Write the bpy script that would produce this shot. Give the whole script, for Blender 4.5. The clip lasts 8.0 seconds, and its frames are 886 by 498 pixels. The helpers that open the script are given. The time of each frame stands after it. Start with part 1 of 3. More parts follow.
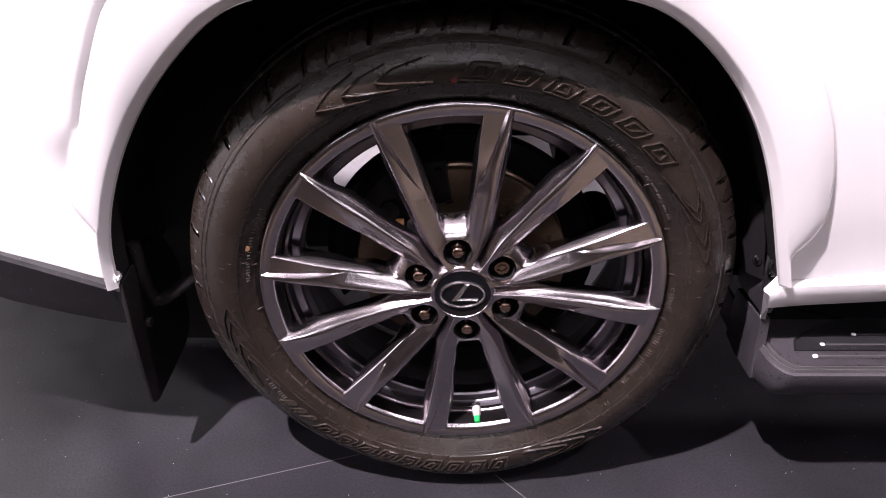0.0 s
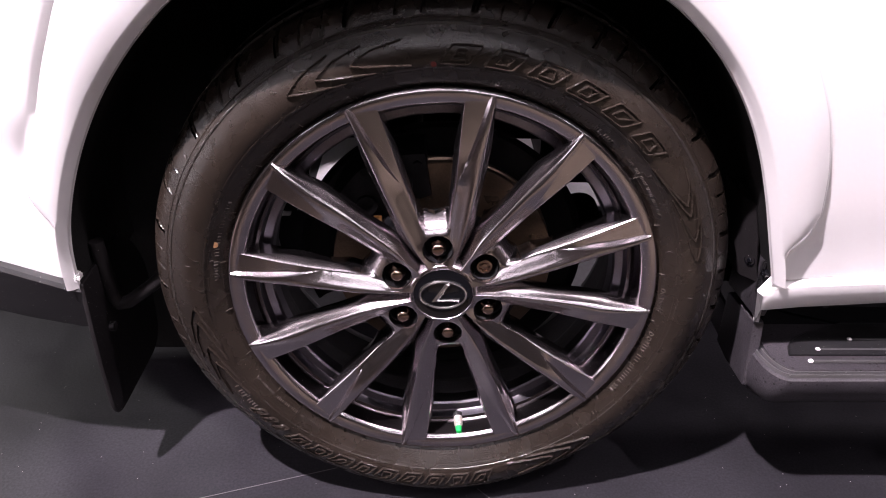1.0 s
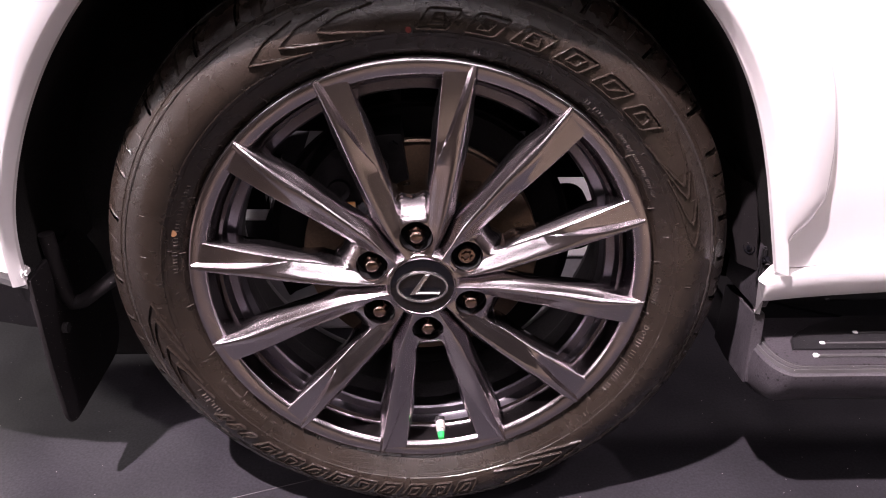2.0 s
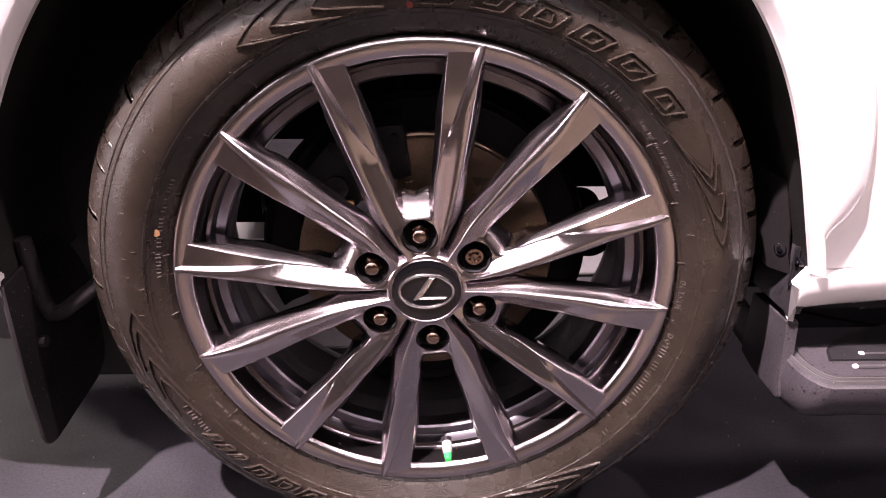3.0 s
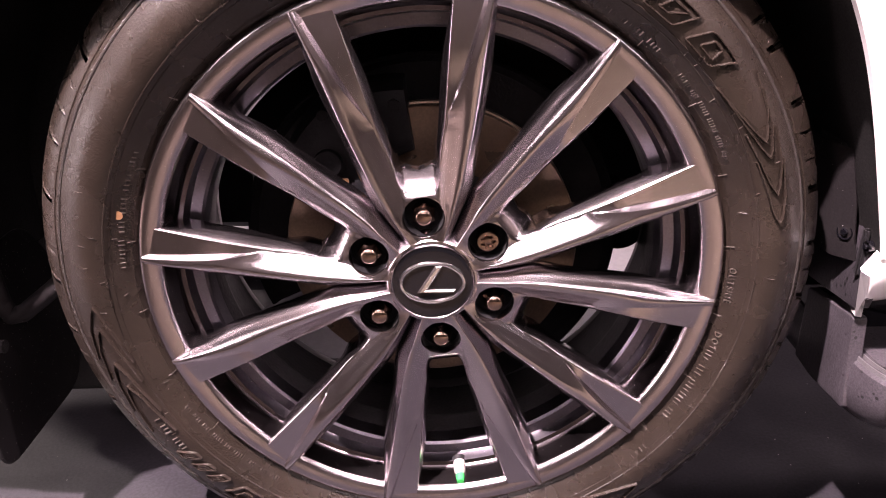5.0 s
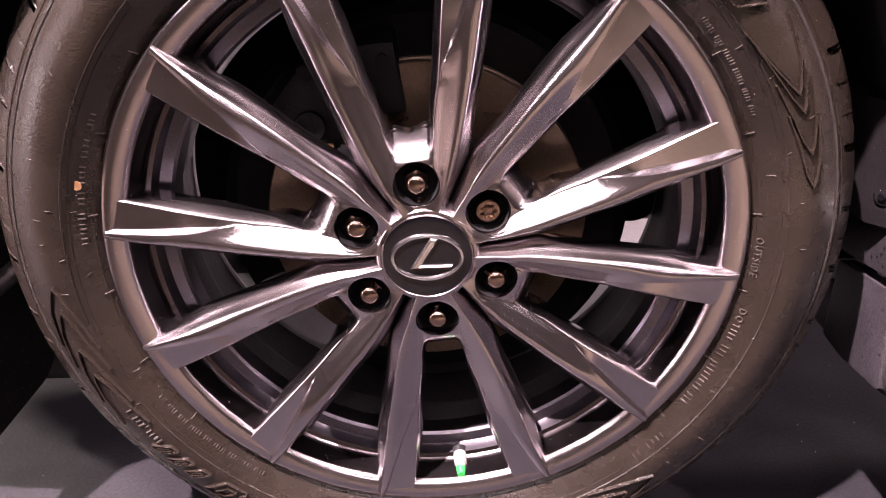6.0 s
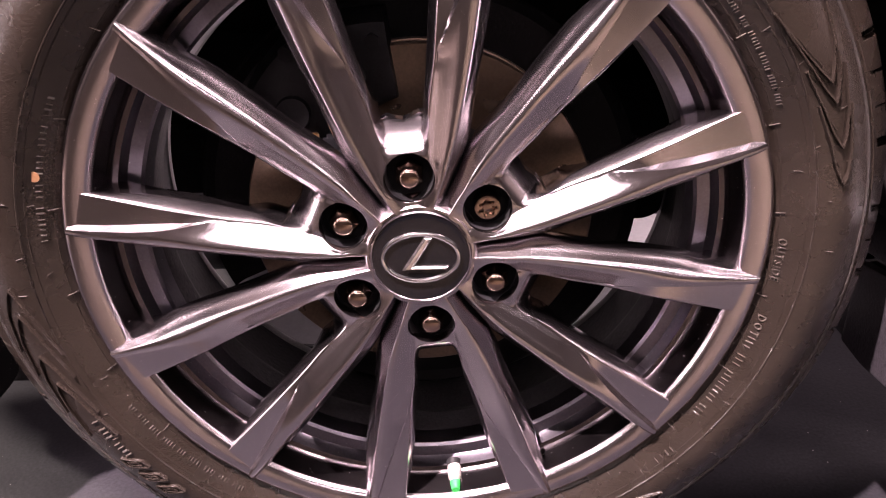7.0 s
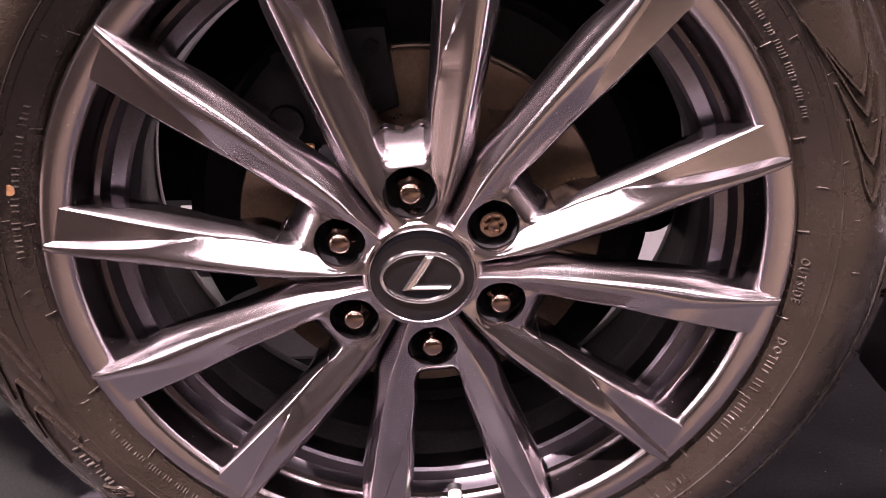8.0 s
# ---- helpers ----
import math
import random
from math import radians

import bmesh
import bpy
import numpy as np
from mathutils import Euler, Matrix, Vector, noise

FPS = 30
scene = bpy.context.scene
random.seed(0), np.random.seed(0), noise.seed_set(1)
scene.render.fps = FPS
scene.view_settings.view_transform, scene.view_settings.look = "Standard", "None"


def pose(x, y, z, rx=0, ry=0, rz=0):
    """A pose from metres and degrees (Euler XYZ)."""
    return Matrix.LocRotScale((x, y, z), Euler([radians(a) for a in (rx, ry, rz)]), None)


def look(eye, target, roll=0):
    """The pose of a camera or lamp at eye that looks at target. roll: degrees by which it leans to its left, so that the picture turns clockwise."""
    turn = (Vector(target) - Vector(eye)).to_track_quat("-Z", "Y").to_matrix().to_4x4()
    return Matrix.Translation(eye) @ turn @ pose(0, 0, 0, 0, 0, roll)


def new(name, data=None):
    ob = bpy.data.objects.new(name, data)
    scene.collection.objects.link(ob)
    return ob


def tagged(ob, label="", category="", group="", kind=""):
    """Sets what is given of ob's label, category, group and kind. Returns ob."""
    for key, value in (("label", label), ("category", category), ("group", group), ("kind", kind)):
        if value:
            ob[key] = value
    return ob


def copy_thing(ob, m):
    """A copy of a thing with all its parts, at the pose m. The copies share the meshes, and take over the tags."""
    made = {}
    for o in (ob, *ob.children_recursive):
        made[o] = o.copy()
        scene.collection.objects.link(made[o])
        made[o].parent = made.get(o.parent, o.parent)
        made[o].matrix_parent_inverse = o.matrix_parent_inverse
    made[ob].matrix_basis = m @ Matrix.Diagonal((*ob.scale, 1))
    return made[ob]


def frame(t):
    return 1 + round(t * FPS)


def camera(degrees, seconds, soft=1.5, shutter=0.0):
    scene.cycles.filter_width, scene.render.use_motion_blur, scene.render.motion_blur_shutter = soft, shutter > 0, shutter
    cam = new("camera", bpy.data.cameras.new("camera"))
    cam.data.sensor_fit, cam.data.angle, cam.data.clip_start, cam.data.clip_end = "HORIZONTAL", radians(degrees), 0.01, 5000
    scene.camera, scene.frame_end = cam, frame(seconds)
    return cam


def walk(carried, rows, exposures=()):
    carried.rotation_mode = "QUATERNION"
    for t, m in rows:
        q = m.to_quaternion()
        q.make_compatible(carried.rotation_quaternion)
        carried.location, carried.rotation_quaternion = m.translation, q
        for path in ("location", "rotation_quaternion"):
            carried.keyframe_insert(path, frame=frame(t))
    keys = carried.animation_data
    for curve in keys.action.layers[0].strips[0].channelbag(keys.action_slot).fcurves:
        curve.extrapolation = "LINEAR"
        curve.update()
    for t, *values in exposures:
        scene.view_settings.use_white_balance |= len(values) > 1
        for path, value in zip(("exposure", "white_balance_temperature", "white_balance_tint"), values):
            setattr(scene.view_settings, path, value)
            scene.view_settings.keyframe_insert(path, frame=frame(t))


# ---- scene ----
WZ = 0.405  # height of the wheel's axle over the floor


def view(x, y, z, yaw, pitch, roll):
    return pose(x, y, z, 90 + pitch, 0, yaw) @ pose(0, 0, 0, 0, 0, roll)


ROWS = [
    (0.0, -0.0242, -0.9204, 1.0759, 0.27, -32.81, -0.09),
    (0.5, -0.0223, -0.9085, 1.0535, -0.09, -31.02, 0.22),
    (1.0, -0.0169, -0.8957, 1.0139, -1.02, -30.90, 0.73),
    (1.5, -0.0101, -0.8747, 0.9783, -2.30, -30.33, 0.88),
    (3.0, -0.0054, -0.8021, 0.8637, -1.77, -26.72, 0.28),
    (3.5, -0.0016, -0.7847, 0.8418, -0.53, -25.34, -0.06),
    (4.0, -0.0035, -0.7653, 0.8165, -0.34, -25.05, -1.12),
    (4.5, 0.0003, -0.7387, 0.7936, -0.48, -24.82, -0.57),
    (6.0, 0.0138, -0.6428, 0.7231, -0.07, -25.84, -1.55),
    (6.5, 0.0121, -0.6179, 0.7102, -0.48, -26.72, -1.10),
    (7.0, 0.0117, -0.5857, 0.7024, -0.70, -26.41, -0.94),
    (7.5, 0.0072, -0.5619, 0.7027, -0.86, -26.35, -0.64),
    (8.0, 0.0069, -0.5447, 0.6986, -1.05, -26.38, -0.53),
]
cam = camera(59.39, 8.0, soft=1.0)
walk(cam, [(t, view(*p)) for t, *p in ROWS], [(0.0, 0.10, 6300, 9), (1.5, 0.26, 6450, 11), (3.0, 1.00, 6950, 18), (4.0, 1.20, 7050, 20), (6.0, 1.17, 7100, 22), (8.0, 1.10, 7100, 22)])

# ---- light ----
world = bpy.data.worlds.new("world")
scene.world = world
world.use_nodes = True
world.node_tree.nodes["Background"].inputs[0].default_value = (1.0, 0.93, 0.97, 1)
world.node_tree.nodes["Background"].inputs[1].default_value = 0.03


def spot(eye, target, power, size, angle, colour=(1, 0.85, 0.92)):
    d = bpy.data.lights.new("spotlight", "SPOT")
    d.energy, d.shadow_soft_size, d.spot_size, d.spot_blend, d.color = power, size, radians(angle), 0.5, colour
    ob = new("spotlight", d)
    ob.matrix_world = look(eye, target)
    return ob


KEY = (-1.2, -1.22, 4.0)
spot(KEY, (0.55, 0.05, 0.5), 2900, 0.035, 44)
# unseen lamps besides the key, added to brighten wheel, body side and floor
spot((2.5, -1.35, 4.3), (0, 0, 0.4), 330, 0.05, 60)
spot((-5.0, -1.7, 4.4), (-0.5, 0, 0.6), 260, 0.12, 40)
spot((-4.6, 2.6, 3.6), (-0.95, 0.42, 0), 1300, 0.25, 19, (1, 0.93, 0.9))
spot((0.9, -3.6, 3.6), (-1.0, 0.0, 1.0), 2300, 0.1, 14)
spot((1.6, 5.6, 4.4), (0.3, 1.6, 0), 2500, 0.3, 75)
# low lamp made up to brighten the floor plates under the car
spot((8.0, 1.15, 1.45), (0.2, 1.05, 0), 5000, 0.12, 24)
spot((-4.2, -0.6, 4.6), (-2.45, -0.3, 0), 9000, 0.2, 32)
# added only to brighten the carpet mirrored in the spokes
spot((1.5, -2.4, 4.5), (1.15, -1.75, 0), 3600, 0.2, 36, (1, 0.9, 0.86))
# wall washers made up so that chrome and tyre reflect brighter walls
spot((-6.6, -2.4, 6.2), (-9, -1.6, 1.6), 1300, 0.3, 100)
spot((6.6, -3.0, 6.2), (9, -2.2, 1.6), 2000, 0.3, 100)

# ---- materials ----


def material(name, colour, rough=0.5, metal=0.0, coat=0.0, grain=0.0, scale=60.0, stain=0.0, bump=0.0, spread=0.0, specular=0.5, dust=0.0, speck=900.0, dusty=(0.45, 0.43, 0.42)):
    """A Principled material. grain and stain vary the colour finely and coarsely, spread the roughness, bump the relief."""
    m = bpy.data.materials.new(name)
    m.use_nodes = True
    nt = m.node_tree
    b = nt.nodes["Principled BSDF"]
    b.inputs["Base Color"].default_value = (*colour, 1)
    b.inputs["Roughness"].default_value = rough
    b.inputs["Metallic"].default_value = metal
    b.inputs["Coat Weight"].default_value = coat
    b.inputs["Specular IOR Level"].default_value = specular
    co = nt.nodes.new("ShaderNodeTexCoord")

    def noise_at(s, detail=4):
        n = nt.nodes.new("ShaderNodeTexNoise")
        n.inputs["Scale"].default_value, n.inputs["Detail"].default_value = s, detail
        nt.links.new(co.outputs["Object"], n.inputs["Vector"])
        return n.outputs["Fac"]

    def spread_to(fac, lo, hi):
        r = nt.nodes.new("ShaderNodeMapRange")
        r.inputs[1].default_value, r.inputs[2].default_value = 0.3, 0.7
        r.inputs[3].default_value, r.inputs[4].default_value = lo, hi
        nt.links.new(fac, r.inputs[0])
        return r.outputs[0]

    if grain or stain:
        fine, coarse = noise_at(scale * 8), noise_at(scale * 0.12)
        mul = nt.nodes.new("ShaderNodeMath")
        mul.operation = "MULTIPLY"
        nt.links.new(spread_to(fine, 1 - grain, 1 + grain), mul.inputs[0])
        nt.links.new(spread_to(coarse, 1 - stain, 1 + stain), mul.inputs[1])
        v = nt.nodes.new("ShaderNodeVectorMath")
        v.operation = "SCALE"
        v.inputs[0].default_value = colour
        nt.links.new(mul.outputs[0], v.inputs["Scale"])
        nt.links.new(v.outputs[0], b.inputs["Base Color"])
    if dust:
        cells = nt.nodes.new("ShaderNodeTexVoronoi")
        cells.inputs["Scale"].default_value = speck
        nt.links.new(co.outputs["Object"], cells.inputs["Vector"])
        near, few, both = (nt.nodes.new("ShaderNodeMath") for _ in range(3))
        near.operation, few.operation, both.operation = "LESS_THAN", "LESS_THAN", "MULTIPLY"
        near.inputs[1].default_value, few.inputs[1].default_value = 0.22, dust
        nt.links.new(cells.outputs["Distance"], near.inputs[0])
        pick = nt.nodes.new("ShaderNodeSeparateColor")
        nt.links.new(cells.outputs["Color"], pick.inputs[0])
        nt.links.new(pick.outputs[0], few.inputs[0])
        nt.links.new(near.outputs[0], both.inputs[0])
        nt.links.new(few.outputs[0], both.inputs[1])
        mix = nt.nodes.new("ShaderNodeMix")
        mix.data_type = "RGBA"
        mix.inputs[6].default_value = (*colour, 1)
        mix.inputs[7].default_value = (*dusty, 1)
        nt.links.new(both.outputs[0], mix.inputs[0])
        if b.inputs["Base Color"].is_linked:
            nt.links.new(b.inputs["Base Color"].links[0].from_socket, mix.inputs[6])
        nt.links.new(mix.outputs[2], b.inputs["Base Color"])
        if metal:
            bare = nt.nodes.new("ShaderNodeMath")
            bare.operation = "SUBTRACT"
            bare.inputs[0].default_value = metal
            bare.use_clamp = True
            nt.links.new(both.outputs[0], bare.inputs[1])
            nt.links.new(bare.outputs[0], b.inputs["Metallic"])
    if spread:
        nt.links.new(spread_to(noise_at(scale * 0.4), rough - spread, rough + spread), b.inputs["Roughness"])
    if bump:
        bp = nt.nodes.new("ShaderNodeBump")
        bp.inputs["Strength"].default_value, bp.inputs["Distance"].default_value = 0.6, bump
        nt.links.new(noise_at(scale * 5, 6), bp.inputs["Height"])
        nt.links.new(bp.outputs[0], b.inputs["Normal"])
    return m


def glow(name, colour, strength):
    m = bpy.data.materials.new(name)
    m.use_nodes = True
    b = m.node_tree.nodes["Principled BSDF"]
    b.inputs["Base Color"].default_value = (0.8, 0.8, 0.8, 1)
    b.inputs["Emission Color"].default_value = (*colour, 1)
    b.inputs["Emission Strength"].default_value = strength
    return m


RUBBER = material("rubber", (0.0138, 0.0102, 0.0080), 0.27, grain=0.3, stain=0.3, spread=0.06, bump=0.0009, scale=80, dust=0.0015, speck=700)
MARK = material("marked_rubber", (0.018, 0.0138, 0.0112), 0.2, grain=0.2, scale=80)
# serrated ridge, lighter than the wall: the shoulder's bright streak is in its colour
RIDGE = material("serrated_glint_rubber", (0.028, 0.024, 0.022), 0.22, grain=0.5, bump=0.002, scale=300)
# glints on raised print and mould marks are put into this lighter colour
PRINT = material("glint_print", (0.042, 0.035, 0.031), 0.22, grain=0.5, stain=0.3, scale=120)
CHROME = material("smoked_chrome", (0.475, 0.435, 0.455), 0.18, 1.0, grain=0.03, spread=0.02, scale=40, dust=0.006, speck=1300)
BARREL = material("barrel_paint", (0.008, 0.008, 0.009), 0.16, 0.0, grain=0.2, stain=0.3, spread=0.05, scale=50, dust=0.02, speck=500)
RIMWALL = material("smoked_rim_wall", (0.085, 0.075, 0.08), 0.22, 1.0, grain=0.08, stain=0.15, spread=0.04, scale=50, dust=0.02, speck=500)
STEP = material("barrel_metal", (0.155, 0.145, 0.165), 0.34, 1.0, grain=0.1, stain=0.2, spread=0.06, scale=50, dust=0.02, speck=500)
SATIN = material("satin_trim", (0.05, 0.048, 0.05), 0.28, 0.0, grain=0.2, stain=0.2, scale=80, dust=0.02, speck=600)
FLAP = material("flap_rubber", (0.0105, 0.0094, 0.0100), 0.5, grain=0.3, stain=0.3, bump=0.0003, scale=60, specular=0.16, dust=0.02, speck=420)
# pale overlay for the barrel's rear edge; light on it is put into the colour
REAR = material("lit_edge", (0.34, 0.32, 0.33), 0.38, 0.6, grain=0.2, stain=0.3, scale=50)
CASTING = material("rough_casting", (0.035, 0.033, 0.035), 0.45, grain=0.4, stain=0.3, bump=0.001, scale=40, specular=0.15)
WHITE = material("white_paint", (0.70, 0.68, 0.685), 0.25, 0, 1.0, stain=0.02, scale=10)
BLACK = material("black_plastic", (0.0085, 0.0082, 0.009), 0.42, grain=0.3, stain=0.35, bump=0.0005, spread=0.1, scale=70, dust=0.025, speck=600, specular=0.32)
GLOSS_BLACK = material("gloss_black", (0.003, 0.003, 0.004), 0.07, grain=0.1)
FELT = material("arch_liner_felt", (0.013, 0.0125, 0.0125), 0.9, grain=0.4, stain=0.3, scale=60, specular=0.1)
FLOOR = material("floor_vinyl", (0.0152, 0.0145, 0.0172), 0.45, grain=0.3, stain=0.35, spread=0.08, bump=0.0004, scale=30, specular=0.12, dust=0.003, speck=330)
SEAM = material("floor_seam", (0.075, 0.072, 0.075), 0.6, grain=0.2)
HALL = material("hall_wall", (0.035, 0.035, 0.038), 0.8, stain=0.2, scale=4)
PALE = material("pale_wall", (0.10, 0.085, 0.075), 0.7, stain=0.05, scale=4)
IRON = material("brake_iron", (0.10, 0.07, 0.048), 0.33, 0.7, grain=0.15, stain=0.35, spread=0.08, scale=50)
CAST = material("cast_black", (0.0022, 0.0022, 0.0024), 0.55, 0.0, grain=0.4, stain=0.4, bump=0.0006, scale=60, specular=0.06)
PLATE = material("speckled_plastic", (0.026, 0.0235, 0.027), 0.4, grain=0.4, stain=0.3, bump=0.0004, scale=55, dust=0.55, speck=110, specular=0.3, dusty=(0.005, 0.005, 0.005))
NUT = material("nut_chrome", (0.33, 0.235, 0.19), 0.14, 1.0, stain=0.1, scale=120)
BRIGHT = material("bright_chrome", (0.92, 0.89, 0.89), 0.2, 1.0, stain=0.03)
BRASS = material("brass_clip", (0.5, 0.3, 0.14), 0.35, 0.8, grain=0.2)
ORANGE = material("orange_paint", (0.15, 0.075, 0.035), 0.5, grain=0.2)
RED = material("red_paint", (0.09, 0.01, 0.008), 0.5, grain=0.2)
GREEN = material("green_plastic", (0.01, 0.42, 0.07), 0.4)
STEEL = material("valve_steel", (0.6, 0.55, 0.52), 0.35, 0.5, grain=0.1)
RIB = material("pale_rib", (0.75, 0.74, 0.75), 0.35, grain=0.1)

# ---- shapes ----


def part(name, bm, mat, parent=None, label="", smooth=35):
    me = bpy.data.meshes.new(name)
    bmesh.ops.recalc_face_normals(bm, faces=bm.faces)
    bm.to_mesh(me)
    bm.free()
    me.materials.append(mat)
    if smooth:
        me.shade_smooth()
        me.set_sharp_from_angle(angle=radians(smooth))
    ob = new(name, me)
    if parent is not None:
        ob.parent = parent
    if label:
        ob["label"] = label
    return ob


def again(ob, m):
    """Another object on the same mesh, under the same parent, at the local pose m."""
    o = ob.copy()
    scene.collection.objects.link(o)
    o.matrix_local = m
    return o


def box(bm, lo, hi, bevel=0.0, m=None):
    vs = bmesh.ops.create_cube(bm, size=1.0)["verts"]
    for v in vs:
        v.co = [a + (h - a) * (c + 0.5) for c, a, h in zip(v.co, lo, hi)]
    if bevel:
        es = list({e for v in vs for e in v.link_edges})
        vs = list({v for f in bmesh.ops.bevel(bm, geom=es, offset=bevel, segments=2, affect="EDGES", clamp_overlap=True)["faces"] for v in f.verts} | {v for v in vs if v.is_valid})
    if m is not None:
        bmesh.ops.transform(bm, matrix=m, verts=vs)


def rod(bm, a, b, r, n=20, r2=None):
    a, b = Vector(a), Vector(b)
    q = (b - a).to_track_quat("Z", "Y").to_matrix().to_4x4()
    bmesh.ops.create_cone(bm, cap_ends=True, segments=n, radius1=r, radius2=r if r2 is None else r2, depth=(b - a).length, matrix=Matrix.Translation((a + b) / 2) @ q)


def revolve(profile, n=192, closed=False, bm=None):
    """A ring round the y axis from a profile of (radius, y)."""
    bm = bm or bmesh.new()
    rings = []
    for k in range(n):
        a = 2 * math.pi * k / n
        rings.append([bm.verts.new((r * math.cos(a), y, r * math.sin(a))) for r, y in profile])
    m = len(profile)
    for k in range(n):
        p, q = rings[k], rings[(k + 1) % n]
        for i in range(m if closed else m - 1):
            j = (i + 1) % m
            bm.faces.new((p[i], p[j], q[j], q[i]))
    return bm


def grid(rows, bm=None, closed=False):
    """A sheet through rows of points."""
    bm = bm or bmesh.new()
    vs = [[bm.verts.new(p) for p in row] for row in rows]
    for a, b in zip(vs, vs[1:]):
        n = len(a)
        for i in range(n if closed else n - 1):
            j = (i + 1) % n
            bm.faces.new((a[i], a[j], b[j], b[i]))
    return bm, vs


def at(table, x):
    return float(np.interp(x, [p[0] for p in table], [p[1] for p in table]))


def rounded(corners, n=8):
    """An outline of (y, z, radius) corners, each rounded."""
    pts = []
    m = len(corners)
    for i, (y, z, r) in enumerate(corners):
        p, a, b = Vector((y, z)), Vector(corners[i - 1][:2]), Vector(corners[(i + 1) % m][:2])
        u, v = (a - p).normalized(), (b - p).normalized()
        for k in range(n + 1):
            t = k / n
            pts.append(p + u * r * (1 - t) ** 2 + v * r * t ** 2)
    return pts


def smooth_table(table, n=4):
    """The table with its corners cut, for softly bending lines."""
    xs = np.linspace(table[0][0], table[-1][0], 160)
    ys = np.array([at(table, x) for x in xs])
    for _ in range(n * 10):
        ys[1:-1] = (ys[:-2] + 2 * ys[1:-1] + ys[2:]) / 4
    return list(zip(xs, ys))


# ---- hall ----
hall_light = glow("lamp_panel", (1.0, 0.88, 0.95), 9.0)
bm = bmesh.new()
box(bm, (-9.2, -7.7, -0.1), (9.2, 12.2, -0.0))
floor = tagged(part("floor", bm, FLOOR, smooth=0), "dark grey vinyl show floor with thin seams", "floor", kind="structure")
bm = bmesh.new()
box(bm, (-9.2, -7.7, 6.5), (9.2, 12.2, 6.7))
tagged(part("ceiling", bm, HALL, smooth=0), "dark hall ceiling", "ceiling", kind="structure")
for name, lo, hi, mat in (("wall_north", (-9, 12, 0), (9, 12.2, 6.5), HALL), ("wall_south", (-9, -7.7, 0), (9, -7.5, 6.5), PALE), ("wall_east", (9, -7.5, 0), (9.2, 12, 6.5), PALE), ("wall_west", (-9.2, -7.5, 0), (-9, 12, 6.5), PALE)):
    bm = bmesh.new()
    box(bm, lo, hi)
    tagged(part(name, bm, mat, smooth=0), "plain exhibition hall wall", "wall", kind="structure")


# unseen strips, added to give the chrome something bright to reflect
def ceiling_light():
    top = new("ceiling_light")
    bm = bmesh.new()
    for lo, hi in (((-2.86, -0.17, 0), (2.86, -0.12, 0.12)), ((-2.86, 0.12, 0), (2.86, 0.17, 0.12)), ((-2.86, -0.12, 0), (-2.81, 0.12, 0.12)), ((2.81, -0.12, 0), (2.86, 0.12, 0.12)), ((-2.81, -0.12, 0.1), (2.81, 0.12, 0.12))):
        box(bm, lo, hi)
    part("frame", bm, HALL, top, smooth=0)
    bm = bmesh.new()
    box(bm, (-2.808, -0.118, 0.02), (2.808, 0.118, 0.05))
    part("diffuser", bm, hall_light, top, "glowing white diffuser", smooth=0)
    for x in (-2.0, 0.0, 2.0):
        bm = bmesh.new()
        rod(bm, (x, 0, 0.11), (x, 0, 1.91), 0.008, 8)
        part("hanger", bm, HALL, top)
    return tagged(top, "unseen white light strip under the hall ceiling, added for reflections", "ceiling light", "hall lights")


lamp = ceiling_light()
# rows chosen for the highlights they put on the spokes
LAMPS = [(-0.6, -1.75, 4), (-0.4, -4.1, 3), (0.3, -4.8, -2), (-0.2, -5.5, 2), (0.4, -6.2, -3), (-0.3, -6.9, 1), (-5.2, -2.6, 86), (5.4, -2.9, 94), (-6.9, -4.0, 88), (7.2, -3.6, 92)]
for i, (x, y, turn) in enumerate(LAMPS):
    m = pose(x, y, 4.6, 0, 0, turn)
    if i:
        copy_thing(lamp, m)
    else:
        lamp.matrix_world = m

# unseen glowing panel, added for the streak of light on the tyre
side_glow = tagged(new("streak_light"), "unseen glowing white panel with dark backing, added for the tyre's streak", "display wall")
bm = bmesh.new()
box(bm, (-5.18, -1.35, 0.0), (-5.02, -0.45, 1.75), 0.01)
part("glow_backing", bm, HALL, side_glow, smooth=0)
bm = bmesh.new()
box(bm, (-5.03, -1.27, 0.06), (-5.008, -0.53, 1.69), 0.004)
part("streak_panel", bm, glow("streak_panel", (1.0, 0.9, 0.97), 6.0), side_glow, "glowing white panel", smooth=0)

# aisle carpet in front of the stand: unseen, assumed from the rim's brown reflections
bm = bmesh.new()
box(bm, (-9, -7.5, 0.0), (9, -0.62, 0.006))
tagged(part("carpet", bm, material("aisle_carpet", (0.040, 0.032, 0.025), 0.9, grain=0.3, stain=0.15, scale=60, bump=0.002, specular=0.1), smooth=0), "brownish carpet in front of the stand, unseen, assumed from reflections", "carpet", kind="structure")

# thin pale plates put in where the floor under the car appears bright
PALE_PLATE = material("pale_plate", (0.62, 0.60, 0.62), 0.6, grain=0.05, stain=0.08, scale=12)
for x0, y0, x1, y1 in ((0.25, 0.77, 0.80, 0.97), (-0.56, 0.97, -0.40, 1.10), (-0.36, 1.03, 0.80, 1.70)):
    bm = bmesh.new()
    box(bm, (x0, y0, 0.0), (x1, y1, 0.006), 0.002)
    tagged(part("bright_floor_plate", bm, PALE_PLATE), "pale plate on the floor under the car, put in for bright floor", "mat", "mats under the car")

# grey plate whose colour stands in for light on the dark floor
bm = bmesh.new()
box(bm, (-0.62, 0.48, 0.0), (0.45, 0.755, 0.005), 0.002)
